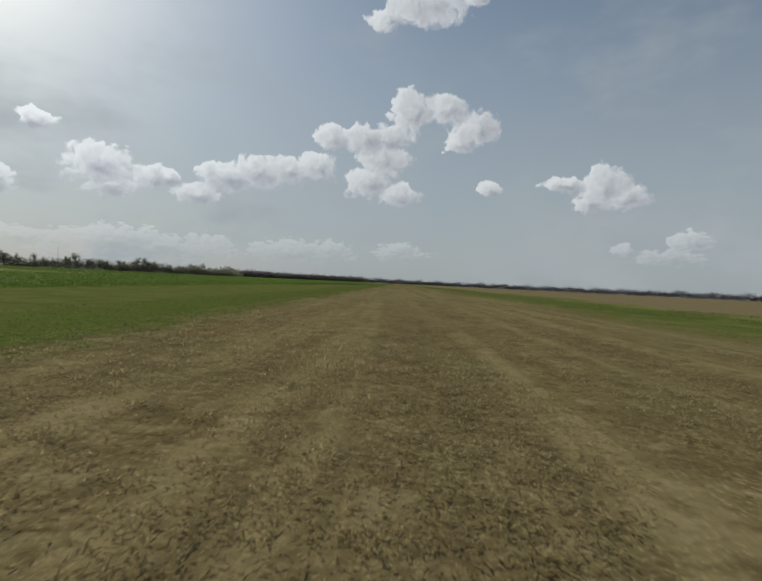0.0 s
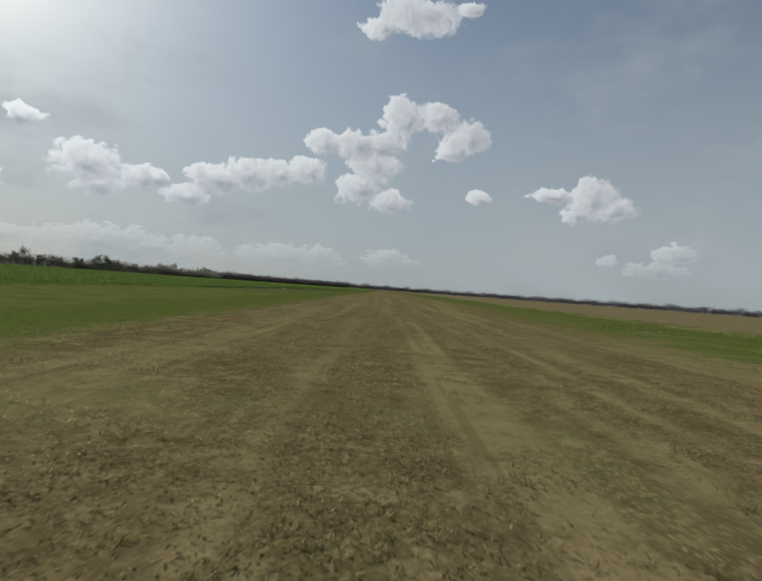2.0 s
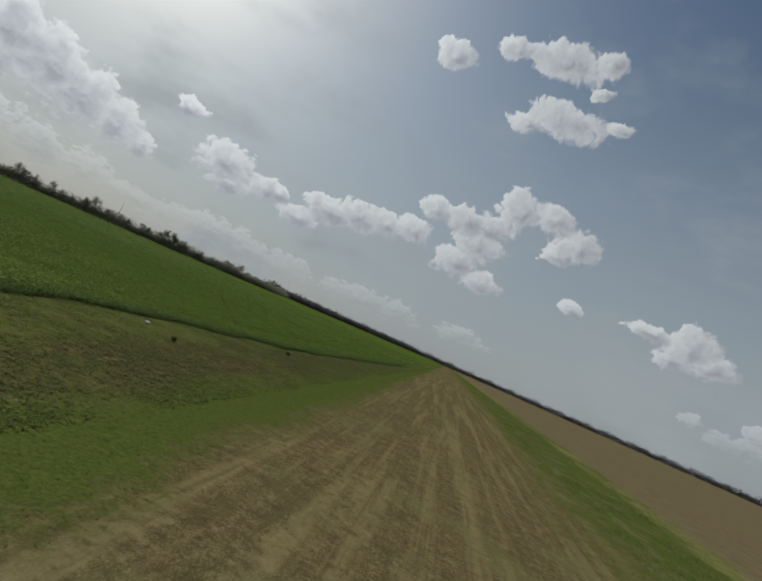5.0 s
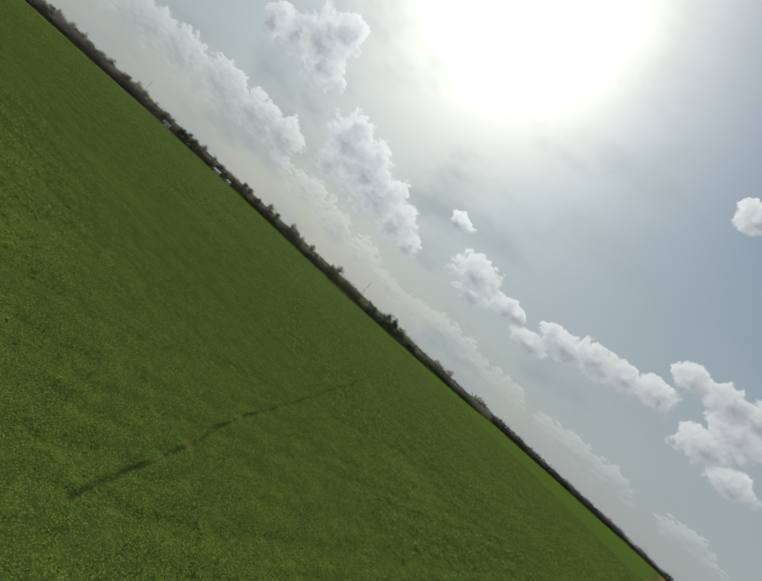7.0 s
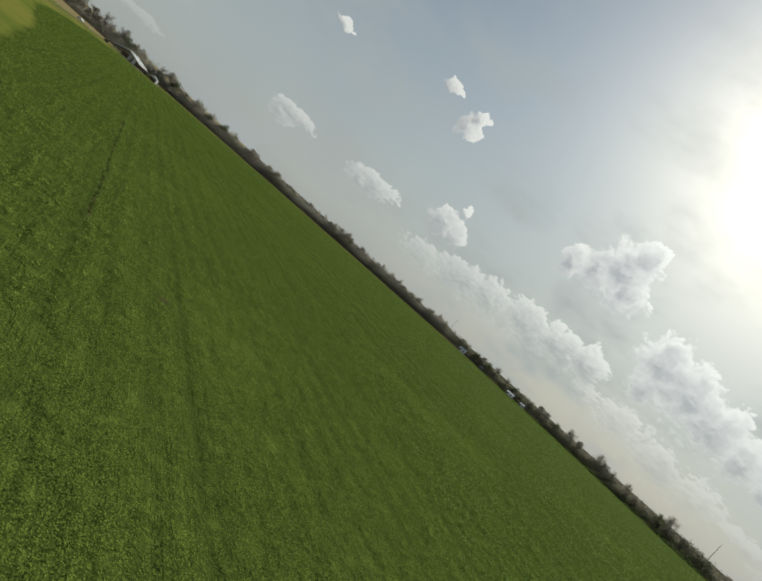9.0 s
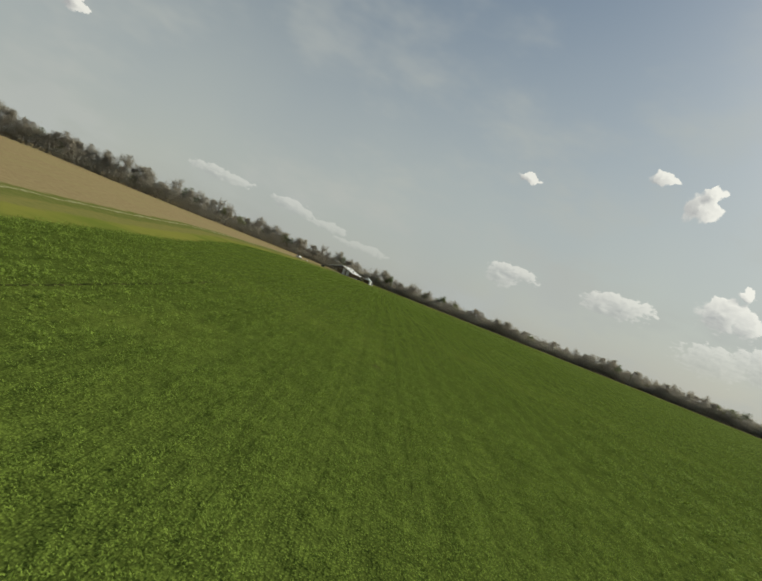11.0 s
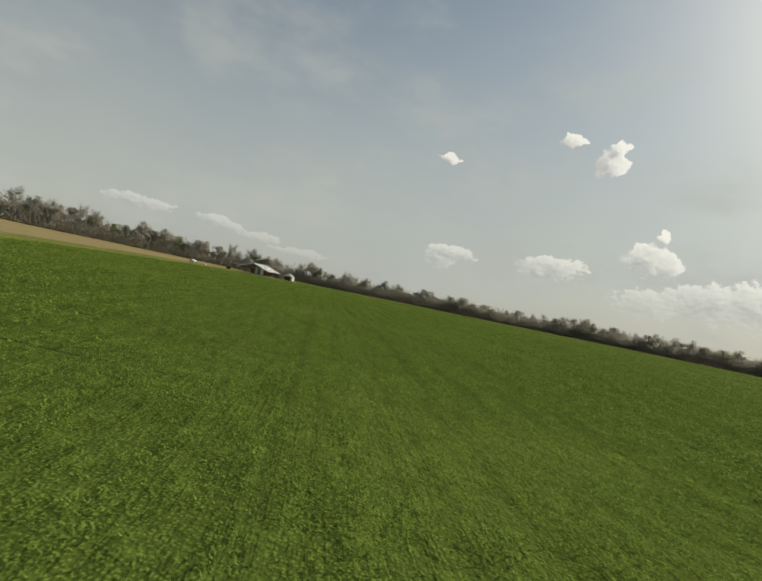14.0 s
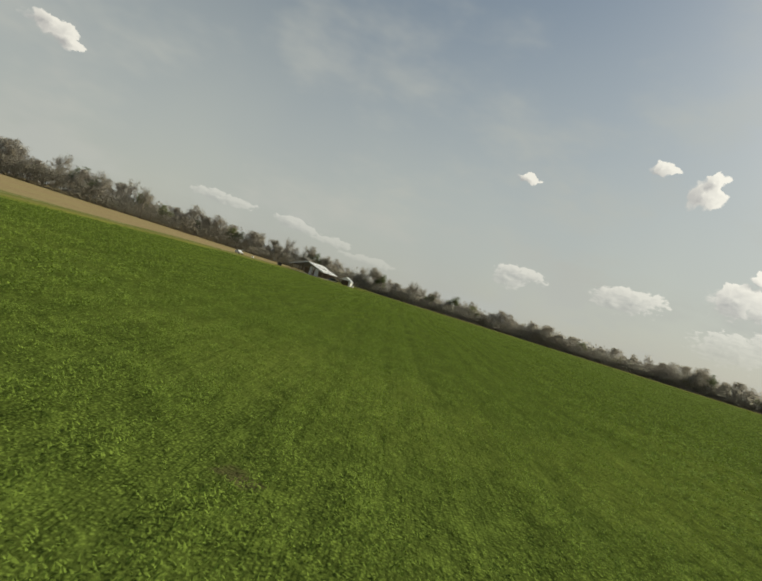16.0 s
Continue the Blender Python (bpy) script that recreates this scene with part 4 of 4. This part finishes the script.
def pavilion(x, y, turn):
    """Open pole shed: posts, beams, rafters and two roof slopes, gable towards local -y."""
    t = thing("pole_shed", x, y, turn, "open pole shed with grey metal gable roof and pale rake boards", "shed")
    half, deep, eave, ridge = 8.7, 11.0, 2.7, 5.4
    part("floor_slab", boxed(-half, half, 0, deep, 0, 0.1, bevel=0.02), CONCRETE, t)
    for px in (-8.2, -2.8, 2.8, 8.2):
        for py in (0.5, 5.5, 10.5):
            part("post", boxed(px - 0.1, px + 0.1, py - 0.1, py + 0.1, 0.1, eave + (1 - abs(px) / half) * (ridge - eave) - 0.2, bevel=0.015), TIMBER, t)
    for s in (-1, 1):
        # the +x side is coloured white to carry the sunlight falling on it
        part("roof_slope", prism([(0, ridge), (s * (half + 0.5), eave - 0.15), (s * (half + 0.5), eave - 0.03), (0, ridge + 0.12)], deep + 1), WHITE if s > 0 else DULL, t,
             "sheet metal slope coloured white for the sun on it" if s > 0 else "dull grey sheet metal slope").matrix_local = pose(0, -0.5, 0)
        part("rake_board", prism([(0, ridge - (0.22 if s > 0 else 0.32)), (s * (half + 0.55), eave - (0.36 if s > 0 else 0.45)), (s * (half + 0.55), eave + 0.02), (0, ridge + 0.18)], 0.06), WHITE if s > 0 else TIN, t,
             "rake board coloured white for the sun on it" if s > 0 else "grey rake board").matrix_local = pose(0, -0.57, 0)
        part("beam", boxed(s * 8.2 - 0.08, s * 8.2 + 0.08, 0.3, deep - 0.3, eave - 0.3, eave - 0.02), TIMBER, t)
        for k in range(9):
            part("seam", prism([(0, ridge + 0.12), (s * (half + 0.5), eave - 0.03), (s * (half + 0.5), eave + 0.02), (0, ridge + 0.17)], 0.05), DULL, t).matrix_local = pose(0, -0.3 + k * 1.32, 0)
    # added dark panel that stands for the shade under the roof
    part("back_wall", boxed(-half + 0.3, half - 0.3, deep - 0.25, deep - 0.2, 0.1, eave - 0.1), TIMBER, t, "dark boards added for the shade inside the shed")
    for px, high in ((1.1, 3.7), (4.0, 3.1)):
        part("wall_panel", boxed(px, px + 2.0, 0.62, 0.7, 0.1, high, bevel=0.01), TARP, t, "white sunlit plastic sheet")
    part("ridge_cap", boxed(-0.25, 0.25, -0.5, deep + 0.5, ridge + 0.1, ridge + 0.2), DULL, t)
    return t


def gazebo(x, y, turn):
    """Small gabled shelter with a pale gable, white end wall and dark inside."""
    t = thing("gabled_shelter", x, y, turn, "small gabled shelter with pale gable and white end wall", "shelter")
    half, deep, eave, ridge = 2.6, 4.0, 2.2, 3.6
    for s in (-1, 1):
        part("roof_slope", prism([(0, ridge), (s * (half + 0.3), eave - 0.1), (s * (half + 0.3), eave), (0, ridge + 0.1)], deep + 0.4), TIN, t).matrix_local = pose(0, -0.2, 0)
    part("gable", prism([(-half, eave), (half, eave), (0, ridge - 0.05)], 0.08), WHITE, t, "pale painted gable board")
    part("end_wall", boxed(half - 0.1, half, 0.05, deep, 0, eave, bevel=0.01), WHITE, t, "white painted wall")
    part("back_wall", boxed(-half, half - 0.12, deep - 0.1, deep, 0, eave), TIMBER, t)
    part("half_wall", boxed(half - 0.95, half - 0.12, 0.0, 0.08, 0, eave - 0.02), WHITE, t)
    for px in (-half + 0.08, -0.4):
        part("post", boxed(px - 0.08, px + 0.08, 0.0, 0.16, 0, eave, bevel=0.01), TIMBER, t)
    return t


def vehicle(x, y, turn, paint, label):
    t = thing("car", x, y, turn, label, "car")
    side = [(-2.2, 0.4), (2.2, 0.4), (2.25, 0.8), (1.2, 0.98), (0.5, 1.42), (-0.9, 1.45), (-1.7, 1.05), (-2.25, 0.95)]
    roof = [(1.0, 0.98), (0.45, 1.34), (-0.85, 1.37), (-1.45, 1.02)]
    bm = prism(side, 1.7)
    bmesh.ops.bevel(bm, geom=bm.edges[:], offset=0.07, segments=2, affect="EDGES", profile=0.5)
    part("body", bm, paint, t).matrix_local = pose(0, -0.85, 0)
    for s in (-0.858, 0.838):
        part("side_window", prism(roof, 0.02), GLASS, t, "dark side glass").matrix_local = pose(0, s, 0)
    for px in (-1.35, 1.4):
        for py in (-0.78, 0.78):
            w = part("wheel", tube(bmesh.new(), (px, py - 0.11, 0.33), (px, py + 0.11, 0.33), 0.33, 0.33, 14), RUBBER, t)
            part("rim", tube(bmesh.new(), (px, py - 0.118 if py < 0 else py + 0.10, 0.33), (px, py - 0.10 if py < 0 else py + 0.118, 0.33), 0.2, 0.2, 12), TIN, w)
    for py in (-0.6, 0.6):
        part("headlight", boxed(2.2, 2.27, py - 0.16, py + 0.16, 0.66, 0.78, bevel=0.02), TIN, t)
        part("tail_light", boxed(-2.29, -2.2, py - 0.14, py + 0.14, 0.72, 0.86, bevel=0.02), RED_LAMP, t)
    return t


def crate(x, y, turn, size, paint, label):
    """A lidded box on two skids."""
    t = thing("storage_box", x, y, turn, label, "box", z=float(land_height(np.float64(x), np.float64(y))) - 0.06)
    part("body", boxed(-size * 0.7, size * 0.7, -size * 0.45, size * 0.45, 0.12, size * 0.85, bevel=0.03), paint, t)
    part("lid", boxed(-size * 0.74, size * 0.74, -size * 0.49, size * 0.49, size * 0.85, size * 0.95, bevel=0.02), paint, t)
    for s in (-1, 1):
        part("skid", boxed(-size * 0.7, size * 0.7, s * size * 0.35 - 0.05, s * size * 0.35 + 0.05, 0.0, 0.12), TIMBER, t)
    return t


def house(x, y, turn, wide, deep, eave, ridge, wall, label):
    t = thing("house", x, y, turn, label, "house", "houses by the hedge")
    part("wall", prism([(-deep / 2, 0), (deep / 2, 0), (deep / 2, eave), (0, ridge - 0.1), (-deep / 2, eave)], wide, "x"), wall, t).matrix_local = pose(-wide / 2, 0, 0)
    for s in (-1, 1):
        part("roof", prism([(0, ridge), (s * (deep / 2 + 0.4), eave - 0.25), (s * (deep / 2 + 0.4), eave - 0.1), (0, ridge + 0.15)], wide + 0.6, "x"), TIN, t).matrix_local = pose(-wide / 2 - 0.3, 0, 0)
    for k in range(max(2, int(wide // 3))):
        px = -wide / 2 + (k + 0.5) * wide / max(2, int(wide // 3))
        w = part("window", boxed(px - 0.5, px + 0.5, -deep / 2 - 0.06, -deep / 2 + 0.02, 1.0, 2.1), GLASS, t, "dark glazed window")
        part("sill", boxed(px - 0.6, px + 0.6, -deep / 2 - 0.12, -deep / 2 - 0.061, 0.92, 0.99), WHITE, w)
    part("door", boxed(-wide / 2 + 0.15, -wide / 2 + 0.95, -deep / 2 - 0.05, -deep / 2 + 0.02, 0.0, 2.0), TIMBER, t)
    return t


def mast(x, y, tall):
    t = thing("lattice_mast", x, y, 20, "tall thin grey lattice radio mast above the trees", "mast")
    for k in range(3):
        a = k * 2.0944
        part("leg", tube(bmesh.new(), (math.cos(a) * 0.5, math.sin(a) * 0.5, 0), (math.cos(a) * 0.25, math.sin(a) * 0.25, tall), 0.09, 0.06, 5), DULL, t)
    for k in range(int(tall // 3)):
        f = k * 3 / tall
        w = 0.5 - 0.25 * f
        bm = bmesh.new()
        for q in range(3):
            a, b = q * 2.0944, (q + 1) * 2.0944
            tube(bm, (math.cos(a) * w, math.sin(a) * w, k * 3.0), (math.cos(b) * w, math.sin(b) * w, k * 3.0 + 3.0), 0.03, 0.03, 4)
        part("brace", bm, DULL, t)
    part("aerial", tube(bmesh.new(), (0, 0, tall - 0.3), (0, 0, tall + 3), 0.06, 0.03, 5), DULL, t)
    return t


pavilion(-357, 13, 88)
gazebo(-367.5, 27.5, 104)
vehicle(-361, 25, 124, DARK, "dark parked car beside the open shed")
vehicle(-326, 1, 64, WHITE, "white car parked on the grass by the bare field")
house(-440, 312, 64, 6, 5, 2.4, 4.0, WHITE, "white farmhouse with a pale roof under trees")
house(-430, 330, 54, 4, 3, 2.0, 2.8, CONCRETE, "small outbuilding with a grey metal roof")
house(-404, 351, 50, 6, 4, 2.2, 3.3, WHITE, "long low white house with a pale roof")
house(-396, 360, 46, 3.5, 3, 2.0, 2.8, WHITE, "small white shed with a pale roof under trees")
crate(-331, 4, 24, 0.7, WHITE, "small white box standing on the dry field edge")
crate(-348, 5, 54, 1.5, DARK, "dark low trailer box standing near the shed")
crate(-365, 33, 14, 0.9, WHITE, "small white box standing beside the shelter")
mast(-545, 748, 32)
mast(-940, 454, 31)
